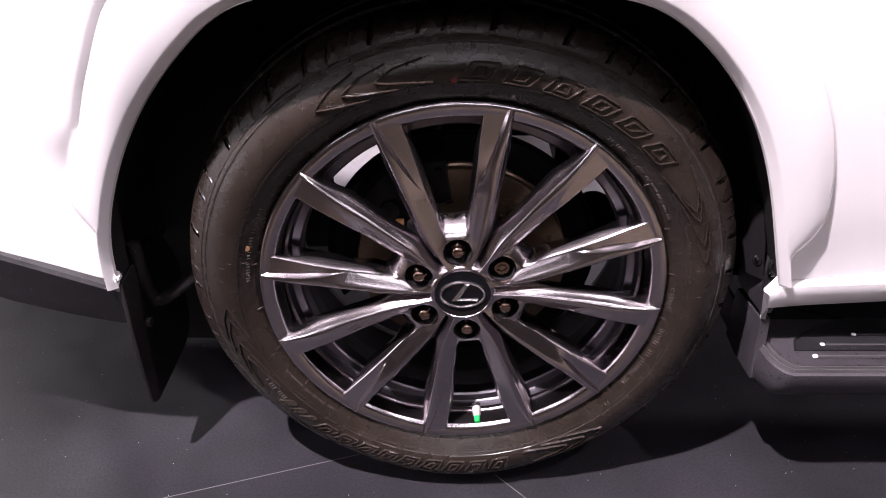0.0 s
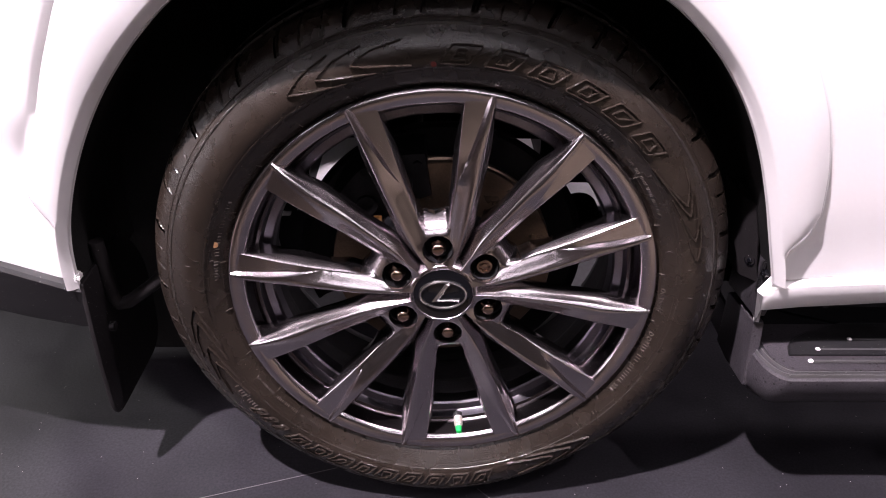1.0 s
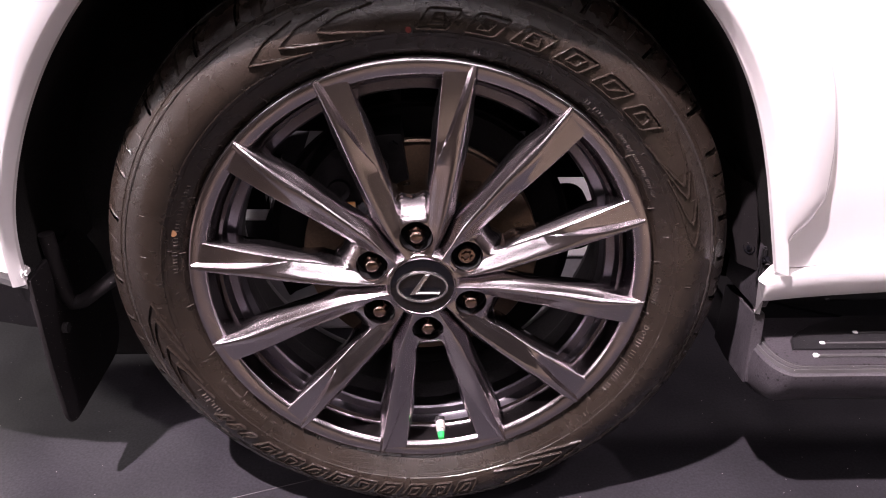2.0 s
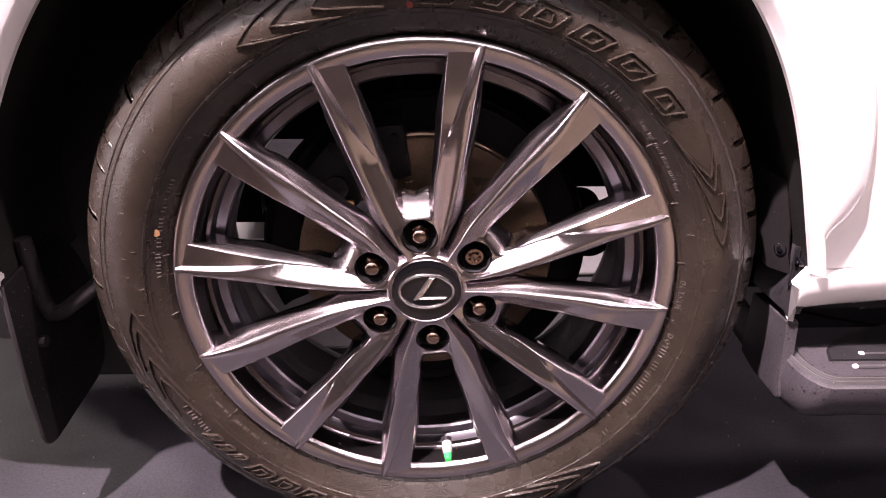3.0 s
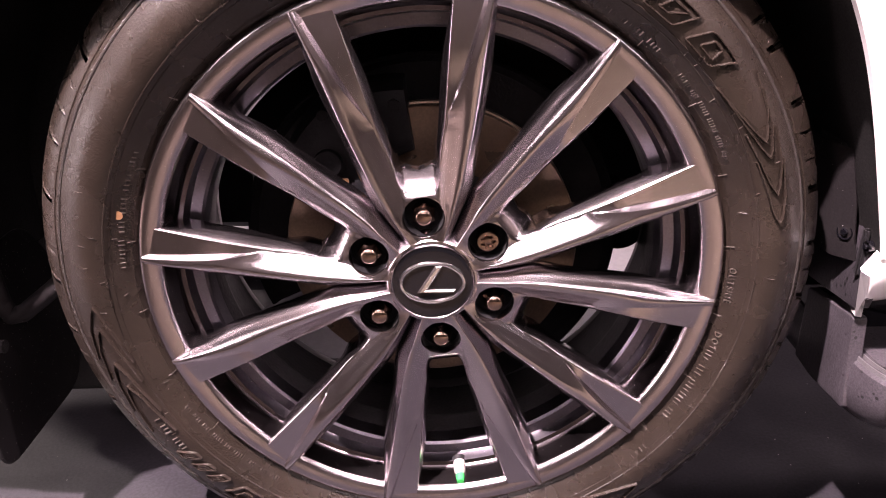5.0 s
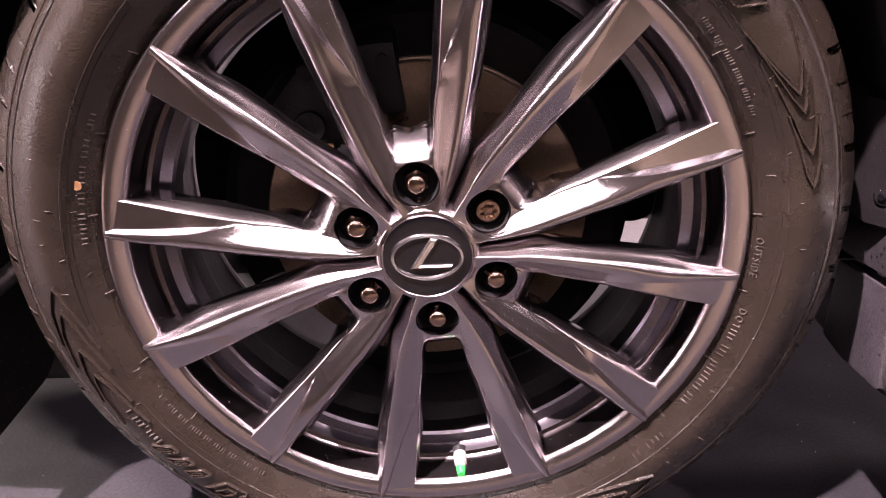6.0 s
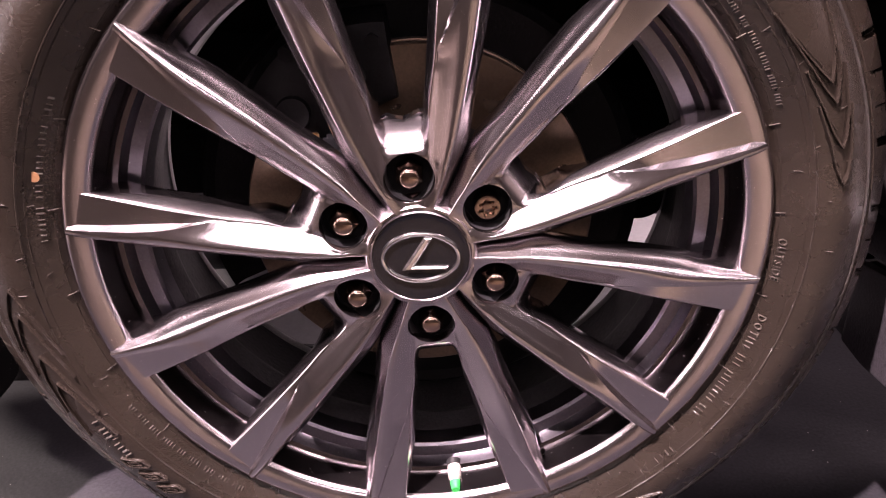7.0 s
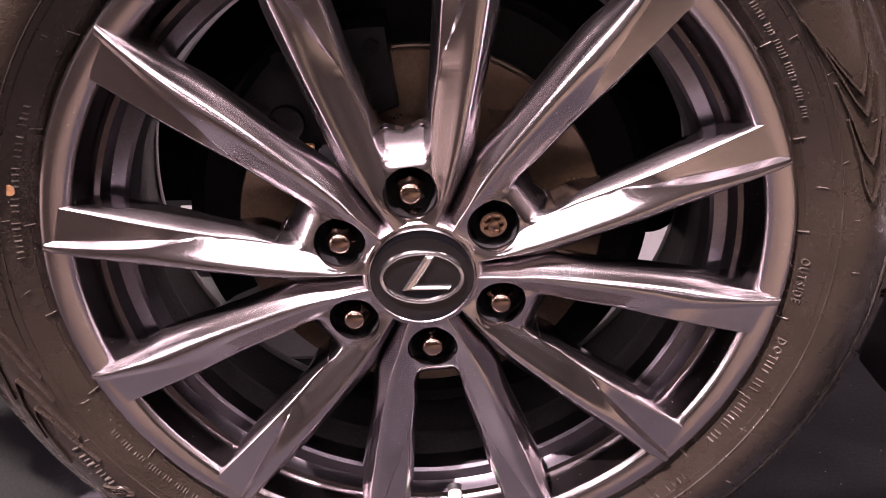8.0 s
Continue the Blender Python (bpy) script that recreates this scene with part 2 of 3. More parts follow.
tagged(part("bright_floor_plate", bm, material("grey_lit_floor", (0.16, 0.155, 0.165), 0.6, grain=0.08, stain=0.1, scale=12)), "grey plate under the car, its colour put in for lit floor", "mat", "mats under the car")

# ---- car ----
car = tagged(new("car"), "white off-road car with smoked chrome wheel on a show floor", "car")

# tyre
SIDE = [(0.2978, 0.0110), (0.2992, 0.0080), (0.304, 0.0045), (0.310, 0.0008), (0.317, -0.0034), (0.3232, -0.0070), (0.3262, -0.0090), (0.330, -0.0110), (0.337, -0.0122), (0.345, -0.0116), (0.353, -0.0090), (0.361, -0.0045), (0.3675, 0.0000), (0.3725, 0.0042), (0.3760, 0.0062), (0.3785, 0.0092), (0.384, 0.0130)]
SHOULDER = [(0.384, 0.0130), (0.3905, 0.0175), (0.3965, 0.0235), (0.4015, 0.0310), (0.4050, 0.0420), (0.4070, 0.0560)]
CROWN = [(0.4070, 0.0560), (0.4078, 0.068), (0.399, 0.070), (0.399, 0.079), (0.4092, 0.081), (0.4110, 0.112), (0.402, 0.114), (0.402, 0.126), (0.4110, 0.128), (0.4092, 0.160), (0.400, 0.162), (0.400, 0.171), (0.4075, 0.173), (0.4045, 0.200), (0.396, 0.222), (0.378, 0.242), (0.345, 0.252), (0.312, 0.244), (0.300, 0.228), (0.289, 0.222)]


def wall_y(r):
    return at(SIDE, r)


def sag(p):
    """The bulge of the loaded tyre where it stands on the floor."""
    r = math.hypot(p[0], p[2])
    w = max(0.0, -p[2] / r) ** 10 if r > 0.30 else 0.0
    return (p[0], p[1] - 0.014 * w * min(1.0, (r - 0.30) / 0.07), max(p[2], -WZ + 0.001))


def sagged(bm):
    for v in bm.verts:
        v.co = sag(v.co)
    return bm


def on_tyre(r, a, up=0.0):
    a = radians(a)
    return Vector(sag((r * math.cos(a), wall_y(r) - up, r * math.sin(a))))


RIM = [(0.2890, 0.022), (0.2965, 0.013), (0.2978, 0.007), (0.2968, 0.0030), (0.2945, 0.0008), (0.2905, 0.0000), (0.2860, 0.0012), (0.2790, 0.0030), (0.2760, 0.0052), (0.2742, 0.0095), (0.2730, 0.0150), (0.2700, 0.0290), (0.2690, 0.0325), (0.2670, 0.0350), (0.2628, 0.0362), (0.2618, 0.0400), (0.2606, 0.0460), (0.2590, 0.0490), (0.2480, 0.0500), (0.2452, 0.0525), (0.2430, 0.0700), (0.2435, 0.0980), (0.2460, 0.1060), (0.2600, 0.1240), (0.2640, 0.1320), (0.2680, 0.2000), (0.2740, 0.2150), (0.2880, 0.2220), (0.2900, 0.2100), (0.2760, 0.2000), (0.2720, 0.1360), (0.2520, 0.1080), (0.2500, 0.0720), (0.2700, 0.0480), (0.2850, 0.0320)]
wheel = part("wheel", revolve(RIM[20:] + RIM[:1], 160), CASTING, car, "dark cast wheel barrel")
wheel.location = (0, 0, WZ)
part("rim", revolve(RIM[:10], 288), CHROME, wheel, "smoked chrome rim lip")
part("barrel_step", revolve(RIM[9:15], 288), RIMWALL, wheel, "glossy dark barrel wall")
part("rear_edge", revolve([(0.2668, 0.1950), (0.2664, 0.2000), (0.2672, 0.2050), (0.2722, 0.2158), (0.2780, 0.2200), (0.2880, 0.2228)], 192), REAR, wheel, "pale rear edge, the light on it put into the colour")
part("barrel_band", revolve(RIM[14:21], 288), STEP, wheel, "grey metal band of the barrel")

part("tyre", sagged(revolve(SIDE, 288)), RUBBER, wheel, "black road tyre with raised marks")
part("tread", sagged(revolve(CROWN, 240)), RUBBER, wheel)
N_BLOCK = 80
for k in range(N_BLOCK):
    w = 360 / N_BLOCK
    a0 = k * w + 0.35 * math.sin(k * 2.4)
    lean = [0.0, 0.25, 0.6, 0.95, 1.25, 1.5]
    rows = []
    for s, deep in ((0.02, 0.0), (0.30, 0.0), (0.60, 0.0), (0.875, 0.0), (0.895, 1.0), (0.985, 1.0), (1.02, 0.0)):
        row = []
        for (r, y), d, l in zip(SHOULDER, (0, 0.35, 1, 1, 1, 1), lean):
            a = radians(a0 + s * w - l)
            r2 = r - 0.006 * deep * d
            row.append((r2 * math.cos(a), y + 0.002 * deep * d, r2 * math.sin(a)))
        rows.append(row)
    part("tread_block", sagged(grid(rows)[0]), RUBBER, wheel, smooth=30)


def ribbon(bm, line, width, height=0.0009, sink=0.0006):
    """A low ridge along a line of (radius, angle) on the tyre's wall."""
    pts = [on_tyre(*p) for p in line]
    rows = []
    for i, p in enumerate(pts):
        t = (pts[min(i + 1, len(pts) - 1)] - pts[max(i - 1, 0)]).normalized()
        side = t.cross(Vector((0, -1, 0))).normalized() * (width / 2)
        up = Vector((0, -height, 0))
        dn = Vector((0, sink, 0))
        rows.append([p - side * 1.3 + dn, p - side * 0.95 + up * 0.6, p - side * 0.45 + up, p + side * 0.45 + up, p + side * 0.95 + up * 0.6, p + side * 1.3 + dn])
    g, vs = grid(rows, bm, True)
    bm.faces.new(vs[0])
    bm.faces.new(vs[-1])


def arc(r, a0, a1, n=None):
    n = n or max(2, int(abs(a1 - a0) / 1.5) + 1)
    return [(r, a0 + (a1 - a0) * i / (n - 1)) for i in range(n)]


for r, w, h in ((0.3035, 0.0008, 0.0005), (0.3215, 0.0008, 0.0005), (0.3265, 0.0014, 0.0009), (0.3735, 0.0030, 0.0015), (0.3800, 0.0014, 0.0007)):
    bm = bmesh.new()
    ribbon(bm, arc(r, 0, 360, 240), w, h)
    part("wall_ridge", bm, RIDGE if r == 0.3735 else RUBBER, wheel)
bm = bmesh.new()
for k in range(24):
    a = -24.2 + 15 * k
    ribbon(bm, [(0.2998, a), (0.3068, a + 0.15)], 0.0009, 0.0016)
for k in range(60):
    a = random.uniform(0, 360)
    r = random.uniform(0.309, 0.368)
    ribbon(bm, [(r, a), (r + random.uniform(0.003, 0.007), a + random.uniform(-0.3, 0.3))], 0.0007, 0.0009)
tagged(part("mould_mark", bm, PRINT, wheel), kind="stuff")


def chevrons(tips, way):
    """Nested arrow ridges whose points lie at the given angles; way: the sense in which the arms run back."""
    for i, a in enumerate(tips):
        bm = bmesh.new()
        k = 1 - 0.10 * i
        r0 = 0.3455
        ribbon(bm, [(r0, a), (r0 + 0.004, a + way * 1.2), (r0 + 0.012 * k, a + way * 4.5), (r0 + 0.019 * k, a + way * 10.5)], 0.0018, 0.0030)
        ribbon(bm, [(r0, a), (r0 - 0.006, a + way * 2.4), (r0 - 0.013 * k, a + way * 6.5), (r0 - 0.0185 * k, a + way * 12.0)], 0.0022, 0.0032)
        ribbon(bm, [(r0 - 0.003, a + way * 2.6), (r0 - 0.0085, a + way * 5.0), (r0 - 0.012, a + way * 7.6)], 0.0008, 0.0009)
        part("chevron_relief", bm, MARK, wheel)


chevrons((123.1, 116.5, 109.0), -1)
chevrons((24.9, 22.1, 15.7, 10.5), 1)
chevrons((-177.2, -173.0, -166.0, -161.0), 1)
chevrons((-48.4, -54.0, -59.5), -1)


def block_shape(bm, a, wide, r0, r1, slant, kind):
    """A slanted raised outline block standing on the tyre's wall."""
    def p(u, v):
        return (r0 + (r1 - r0) * v, a - wide * u - slant * v)

    def outline(pts):
        line = []
        for (u, v), (u2, v2) in zip(pts, pts[1:]):
            line += [p(u + (u2 - u) * i / 4, v + (v2 - v) * i / 4) for i in range(4)]
        ribbon(bm, line + [p(*pts[-1])], 0.0017, 0.0030)

    outline([(0.06, 0.0), (0.0, 0.08), (0.0, 0.92), (0.06, 1.0), (0.94, 1.0), (1.0, 0.92), (1.0, 0.08), (0.94, 0.0), (0.06, 0.0)])
    cut = (0.0, 0.3, -0.3)[kind]
    outline([(0.3, 0.24), (0.3, 0.76), (0.7 + cut * 0.4, 0.76), (0.7 - cut * 0.4, 0.24), (0.3, 0.24)])


MARKS = [(91.5 - i * 8.9, 6.0, 0.331, 0.353, 2.6, (2, 0, 2, 0, 1, 2)[i]) for i in range(6)]
MARKS += [(-76 - i * 6.3, 4.6, 0.334, 0.358, 2.2, (1, 2, 0)[i % 3]) for i in range(9)]
MARKS += [(-134 - i * 3.6, 1.8, 0.336, 0.352, 2.2, 0) for i in range(3)]
for mark in MARKS:
    bm = bmesh.new()
    block_shape(bm, *mark)
    part("raised_mark", bm, MARK, wheel, "large raised block mark")


def words(text, r, a, size, track=1.0, up=0.0009):
    """Raised letters that run clockwise along the tyre's wall from the angle a."""
    bm = bmesh.new()
    for ch in text:
        cu = bpy.data.curves.new("letter", "FONT")
        cu.body, cu.size, cu.extrude, cu.resolution_u = ch, size, 0.0007, 2
        tmp = bpy.data.objects.new("letter", cu)
        scene.collection.objects.link(tmp)
        bpy.context.view_layer.update()
        me = bpy.data.meshes.new_from_object(tmp.evaluated_get(bpy.context.evaluated_depsgraph_get()))
        wide = max((v.co.x for v in me.vertices), default=size * 0.35)
        mid = a - math.degrees(wide / 2 / r)
        for v in me.vertices:
            x, y, z = v.co
            v.co = on_tyre(r + y, mid - math.degrees((x - wide / 2) / r), 0.0006 + z)
        bm.from_mesh(me)
        bpy.data.objects.remove(tmp)
        bpy.data.meshes.remove(me)
        a -= math.degrees((wide + size * 0.16 * track) / r)
    return part("raised_lettering", bm, PRINT, wheel, smooth=0)


def bars(r, a0, a1, size, n, seed):
    """Rows of small raised strokes in place of print that cannot be read."""
    rnd = random.Random(seed)
    bm = bmesh.new()
    step = (a1 - a0) / n
    gap = 0
    for i in range(n):
        gap += 1
        if gap > rnd.randint(3, 8):
            gap = 0
            continue
        a = a0 + step * (i + rnd.uniform(-0.08, 0.08))
        top = size * rnd.uniform(0.8, 1.0)
        ribbon(bm, [(r, a), (r + top, a)], size * rnd.choice((0.16, 0.22, 0.34)), 0.0014)
    tagged(part("raised_print", bm, PRINT, wheel, "small raised print"), kind="stuff")


words("OUTSIDE", 0.3045, 1.6, 0.0085)
words("DOT", 0.3065, -12.4, 0.0085, 1.6)
words("TEMPERATURE A", 0.3640, 63.5, 0.0046)
bars(0.3065, -17, -35, 0.0060, 20, 1)
bars(0.3075, 42, 23.5, 0.0040, 36, 2)
bars(0.3075, 80, 47, 0.0048, 40, 3)
bars(0.3375, -145, -153.5, 0.0075, 10, 4)
bars(0.3095, -126, -152, 0.0035, 44, 5)
bars(0.3050, -72, -106, 0.0030, 50, 6)
bars(0.3090, 176, 152, 0.0050, 26, 7)
bars(0.3150, -42, -50, 0.0050, 7, 8)

for mat, r, a, rad, label in ((ORANGE, 0.3150, 165.4, 0.0046, "round orange paint dot"), (RED, 0.3300, 92.6, 0.0032, "small red paint dot")):
    bm = bmesh.new()
    bmesh.ops.create_cone(bm, cap_ends=True, segments=20, radius1=rad, radius2=rad * 0.95, depth=0.0008, matrix=Matrix.Translation(on_tyre(r, a, 0.0005)) @ pose(0, 0, 0, 90))
    part("paint_dot", bm, mat, wheel, label)

# spokes
def even(table, degree):
    """The table as a smooth curve."""
    x0, x1 = table[0][0], table[-1][0]
    fit = np.polyfit([(p[0] - x0) / (x1 - x0) for p in table], [p[1] for p in table], degree)
    return [(x0 + (x1 - x0) * u, float(np.polyval(fit, u))) for u in np.linspace(0, 1, 240)]


E_T = even([(0.038, 0.0148), (0.074, 0.0301), (0.109, 0.0428), (0.143, 0.0540), (0.177, 0.0635), (0.211, 0.0725), (0.246, 0.0828), (0.272, 0.0905), (0.285, 0.0940)], 4)
L_T = smooth_table([(0.038, 0.0040), (0.055, 0.0105), (0.075, 0.0165), (0.090, 0.0185), (0.100, 0.0195), (0.112, 0.0212), (0.124, 0.0236), (0.136, 0.0265), (0.147, 0.0296), (0.158, 0.0324), (0.169, 0.0347), (0.187, 0.0380), (0.206, 0.0416), (0.224, 0.0449), (0.243, 0.0482), (0.261, 0.0514), (0.285, 0.0560)], 6)
C_T = even([(0.166, 0.0345), (0.187, 0.0445), (0.206, 0.0532), (0.224, 0.0613), (0.243, 0.0695), (0.261, 0.0770), (0.285, 0.0865)], 2)
YB_T = even([(0.038, -0.001), (0.05, 0.0005), (0.07, 0.0035), (0.09, 0.0060), (0.11, 0.0075), (0.13, 0.0075), (0.15, 0.0062), (0.166, 0.0048), (0.19, 0.0030), (0.24, 0.0014), (0.285, 0.0022)], 5)
YC_T = [(0.166, 0.0042), (0.19, 0.0030), (0.23, 0.0010), (0.265, 0.0012), (0.285, 0.0018)]
YD_T = smooth_table([(0.038, -0.0012), (0.05, -0.0020), (0.07, -0.0045), (0.1, -0.0078), (0.13, -0.0100), (0.16, -0.0115), (0.2, -0.0118), (0.24, -0.0100), (0.262, -0.0072), (0.272, -0.0050), (0.285, 0.0000)], 6)
F_T = smooth_table([(0.038, 0.0066), (0.05, 0.0080), (0.07, 0.0102), (0.085, 0.0150), (0.1, 0.0150), (0.115, 0.0132), (0.126, 0.0118), (0.14, 0.0108), (0.186, 0.0110), (0.212, 0.0105), (0.224, 0.0085), (0.255, 0.0040), (0.272, 0.0016), (0.285, 0.0014)], 2)
YF_T = smooth_table([(0.038, 0.020), (0.1, 0.022), (0.205, 0.022), (0.222, 0.0195), (0.250, 0.0085), (0.272, 0.0005), (0.285, 0.004)], 1)
WI_T = smooth_table([(0.038, 0.0024), (0.118, 0.0024), (0.145, 0.0062), (0.17, 0.0074), (0.215, 0.0078), (0.232, 0.0066), (0.262, 0.0024), (0.285, 0.0018)], 2)
K_T = even([(0.038, 0.025), (0.1, 0.038), (0.18, 0.042), (0.25, 0.040), (0.285, 0.036)], 3)
RC_T = even([(0.038, 0.0010), (0.05, 0.0018), (0.07, 0.0030), (0.09, 0.0042), (0.12, 0.0060), (0.16, 0.0078), (0.20, 0.0080), (0.24, 0.0066), (0.262, 0.0046), (0.285, 0.0014)], 5)
W_T = smooth_table([(0.038, 0.0000), (0.05, 0.0010), (0.080, 0.0036), (0.086, 0.0042), (0.0905, 0.0053), (0.096, 0.0085), (0.101, 0.0132), (0.106, 0.0200), (0.112, 0.0310), (0.118, 0.0440)], 3)
R_POCKET = 0.0203


def soft(x):
    x = min(1.0, max(0.0, x))
    return x * x * (3 - 2 * x)


def spoke_rows(side):
    """Sections from hub to rim: each runs from the nut side over the face and the crest to the outer side."""
    first, last = 0.06985 - R_POCKET, 0.06985 + R_POCKET
    stops = [0.0405, 0.043, 0.046, 0.048, first - 0.0002] + [0.06985 - R_POCKET * math.cos(math.pi * i / 24) for i in range(25)] + [last + 0.0002]
    stops += list(np.linspace(last + 0.0015, 0.111, 12)) + list(np.linspace(0.112, 0.1175, 9)) + list(np.linspace(0.121, 0.165, 14)) + list(np.linspace(0.168, 0.279, 38))
    rows = []
    for rho in stops:
        e, L, yb, yd, k = at(E_T, rho), at(L_T, rho), at(YB_T, rho), at(YD_T, rho), at(K_T, rho)
        if rho < first or last < rho < 0.1112:
            b = 0.0
        elif rho <= last:
            b = math.sqrt(max(0.0, R_POCKET ** 2 - (rho - 0.06985) ** 2))
        elif rho < 0.1175:
            b = (L - 0.0016) * math.sqrt(soft((rho - 0.1112) / 0.0063))
        else:
            b = L - 0.0016 - (at(WI_T, rho) - 0.0016) * soft((rho - 0.1175) / 0.02)
        edge = max(L, b + 0.0014)
        rc = min(at(RC_T, rho) * 1.5, 0.45 * (e - edge))
        if rho > 0.166:
            rc = min(rc, 0.85 * (e - at(C_T, rho)))
        blend = 0.0046 - 0.0022 * soft((rho - 0.23) / 0.05)

        def face(v):
            """Depth of the face: a plane between nut-side edge and crest, a saddle inside of that."""
            if v < L and rho < 0.1175:
                return yb + (at(W_T, rho) - yb) * (1 - soft((v / L - 0.72) / 0.28))
            if v < L:
                return yb + 2.5 * (L - v) ** 2 / (L - v + blend)
            return yb + (yd - yb) * (v - L) / (e - L)

        if rho < 0.166:
            c = edge + 0.35 * (e - rc - edge) * soft((0.166 - rho) / 0.03)
            step, yc = 0.0005, face(c)
            yt = face(c + step)
        else:
            c = at(C_T, rho)
            w = soft((rho - 0.166) / 0.045)
            step = 0.0005 + 0.0028 * w
            yc = (1 - w) * face(c) + w * at(YC_T, rho)
            w2 = soft((rho - 0.172) / 0.085)
            yt = (1 - w2) * face(c + step) + w2 * (yd + 0.0030 * min(1.0, (0.285 - rho) / 0.03))
            rc = min(rc, 0.8 * (e - c - step))

        def strip(u):
            """The main face from the riser beside the facet to the crest, slightly hollow."""
            return (c + step + (e - c - step) * u, yt + (yd - yt) * (u - 0.3 * u * (1 - u)))

        f, yf = e + at(F_T, rho), at(YF_T, rho)
        u0 = max(0.2, 1 - rc / (e - c - step))
        p0, p1 = Vector(strip(u0)), Vector((e, yd))
        p2 = p1 + (Vector((f, yf)) - p1) * min(0.6, rc * 1.2 / max(1e-4, (Vector((f, yf)) - p1).length))
        crest = [p0 * (1 - q) ** 2 + p1 * 2 * q * (1 - q) + p2 * q * q for q in np.linspace(0, 1, 8)]
        inner = [(b + (edge - b) * u, face(b + (edge - b) * u)) for u in (0.0, 0.5, 0.72, 0.8, 0.88, 0.95, 1.0)]
        under = soft((rho - 0.125) / 0.03)
        root = soft((rho - 0.222) / 0.03)
        back = b if rho < 0.1112 else b - 0.003 + 0.009 * under - 0.004 * root
        y0, g = inner[0][1], min(1.0, b / 0.004)
        pts = [(back, max(k, y0 + 0.006)), (b - 0.0004 * g * (1 - under), y0 + 0.0030), (b + 0.0001 * g, y0 + 0.0010 * g + 0.0006), (b + 0.0006 * g, y0 + 0.0003 * g)] + inner[1:] + [(edge + 0.0012, face(edge + 0.0012)), (max(edge + 0.0016, c), yc), (max(edge + 0.0021, c + step), yt), strip(u0 * 0.5)]
        if rho > 0.168:
            pts[10] = (edge + 0.0006, yb + (yc - yb) * 0.03)
        pts += [(p.x, p.y) for p in crest] + [(p2.x + (f - p2.x) * q + 0.0120 * q * (1 - q) * min(1.0, (f - e) / 0.01), p2.y + (yf - p2.y) * q) for q in (0.15, 0.3, 0.45, 0.6, 0.8, 0.96)] + [(f + 0.0003, yf + 0.0012), (f - 0.0004 + 0.0016 * root, yf + 0.0035), (f - 0.012 + 0.012 * root, max(k, yf + 0.012))]
        rows.append([(rho, y, side * v) for v, y in pts])
    return rows


def spoke_mesh(side):
    bm, vs = grid(spoke_rows(side), closed=True)
    bm.faces.new(vs[0])
    bm.faces.new(vs[-1])
    bmesh.ops.recalc_face_normals(bm, faces=bm.faces)
    for f in bm.faces:
        f.smooth = True
    for e in bm.edges:
        if len(e.link_faces) == 2 and e.calc_face_angle(0) > radians(34):
            e.smooth = False
    for a, b in zip(vs, vs[1:]):
        if a[0].co.x > 0.170:
            for i in (11, 12):
                bm.edges.get((a[i], b[i])).smooth = False
    return bm


PHI = 96.2  # angle of the uppermost lug nut
pair = [part("spoke", spoke_mesh(s), CHROME, wheel, smooth=0) for s in (1, -1)]


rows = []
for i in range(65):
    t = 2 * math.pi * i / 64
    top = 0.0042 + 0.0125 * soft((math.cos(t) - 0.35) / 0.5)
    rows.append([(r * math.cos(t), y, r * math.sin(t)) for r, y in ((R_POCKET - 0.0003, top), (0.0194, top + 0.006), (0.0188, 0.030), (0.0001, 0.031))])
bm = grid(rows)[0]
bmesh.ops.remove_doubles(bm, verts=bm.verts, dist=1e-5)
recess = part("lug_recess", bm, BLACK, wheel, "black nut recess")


def nut_mesh():
    bm = bmesh.new()
    rings = []
    for r6, rr, y in ((0.0130, 0.0130, 0.028), (0.0128, 0.0128, 0.0098), (0.0116, 0.0116, 0.0080), (0.0096, 0.0096, 0.0059), (0.0091, 0.0091, 0.0050), (0.0088, 0.0088, 0.0028), (0.0078, 0.0078, 0.0008), (0.0055, 0.0055, -0.0005), (0.0025, 0.0025, -0.0010)):
        ring = []
        for k in range(24):
            a = 2 * math.pi * k / 24
            flat = math.cos(math.pi / 6) / math.cos((a % (math.pi / 3)) - math.pi / 6)
            r = r6 * flat if y > 0.007 else rr
            ring.append((r * math.cos(a), y, r * math.sin(a)))
        rings.append(ring)
    bm, vs = grid(rings, bm, True)
    bm.faces.new(vs[-1])
    return bm


def lock_nut_mesh():
    bm = bmesh.new()
    rings = []
    for r, star, y in ((0.0115, 0, 0.028), (0.0112, 0, 0.0065), (0.0105, 0, 0.0052), (0.0092, 0, 0.0048), (0.0070, 0.0011, 0.0052), (0.0066, 0.0011, 0.0095), (0.0042, 0, 0.0100), (0.0038, 0, 0.0066), (0.0022, 0, 0.0062)):
        rings.append([((r + star * math.cos(7 * a)) * math.cos(a), y, (r + star * math.cos(7 * a)) * math.sin(a)) for a in (2 * math.pi * k / 56 for k in range(56))])
    bm, vs = grid(rings, bm, True)
    bm.faces.new(vs[-1])
    return bm


nut = part("lug_nut", nut_mesh(), NUT, wheel, "hexagonal chrome lug nut")
for k in range(6):
    turn = PHI - 60 * k
    m = pose(0, 0, 0, 0, -turn, 0)
    c = Matrix.Translation((0.06985 * math.cos(radians(turn)), 0, 0.06985 * math.sin(radians(turn))))
    for ob in pair:
        if k:
            again(ob, m)
        else:
            ob.matrix_local = m
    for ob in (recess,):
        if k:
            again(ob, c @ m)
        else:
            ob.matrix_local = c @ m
    if k == 1:
        part("locking_nut", lock_nut_mesh(), NUT, wheel, "round locking nut with star socket").matrix_local = c
    elif k:
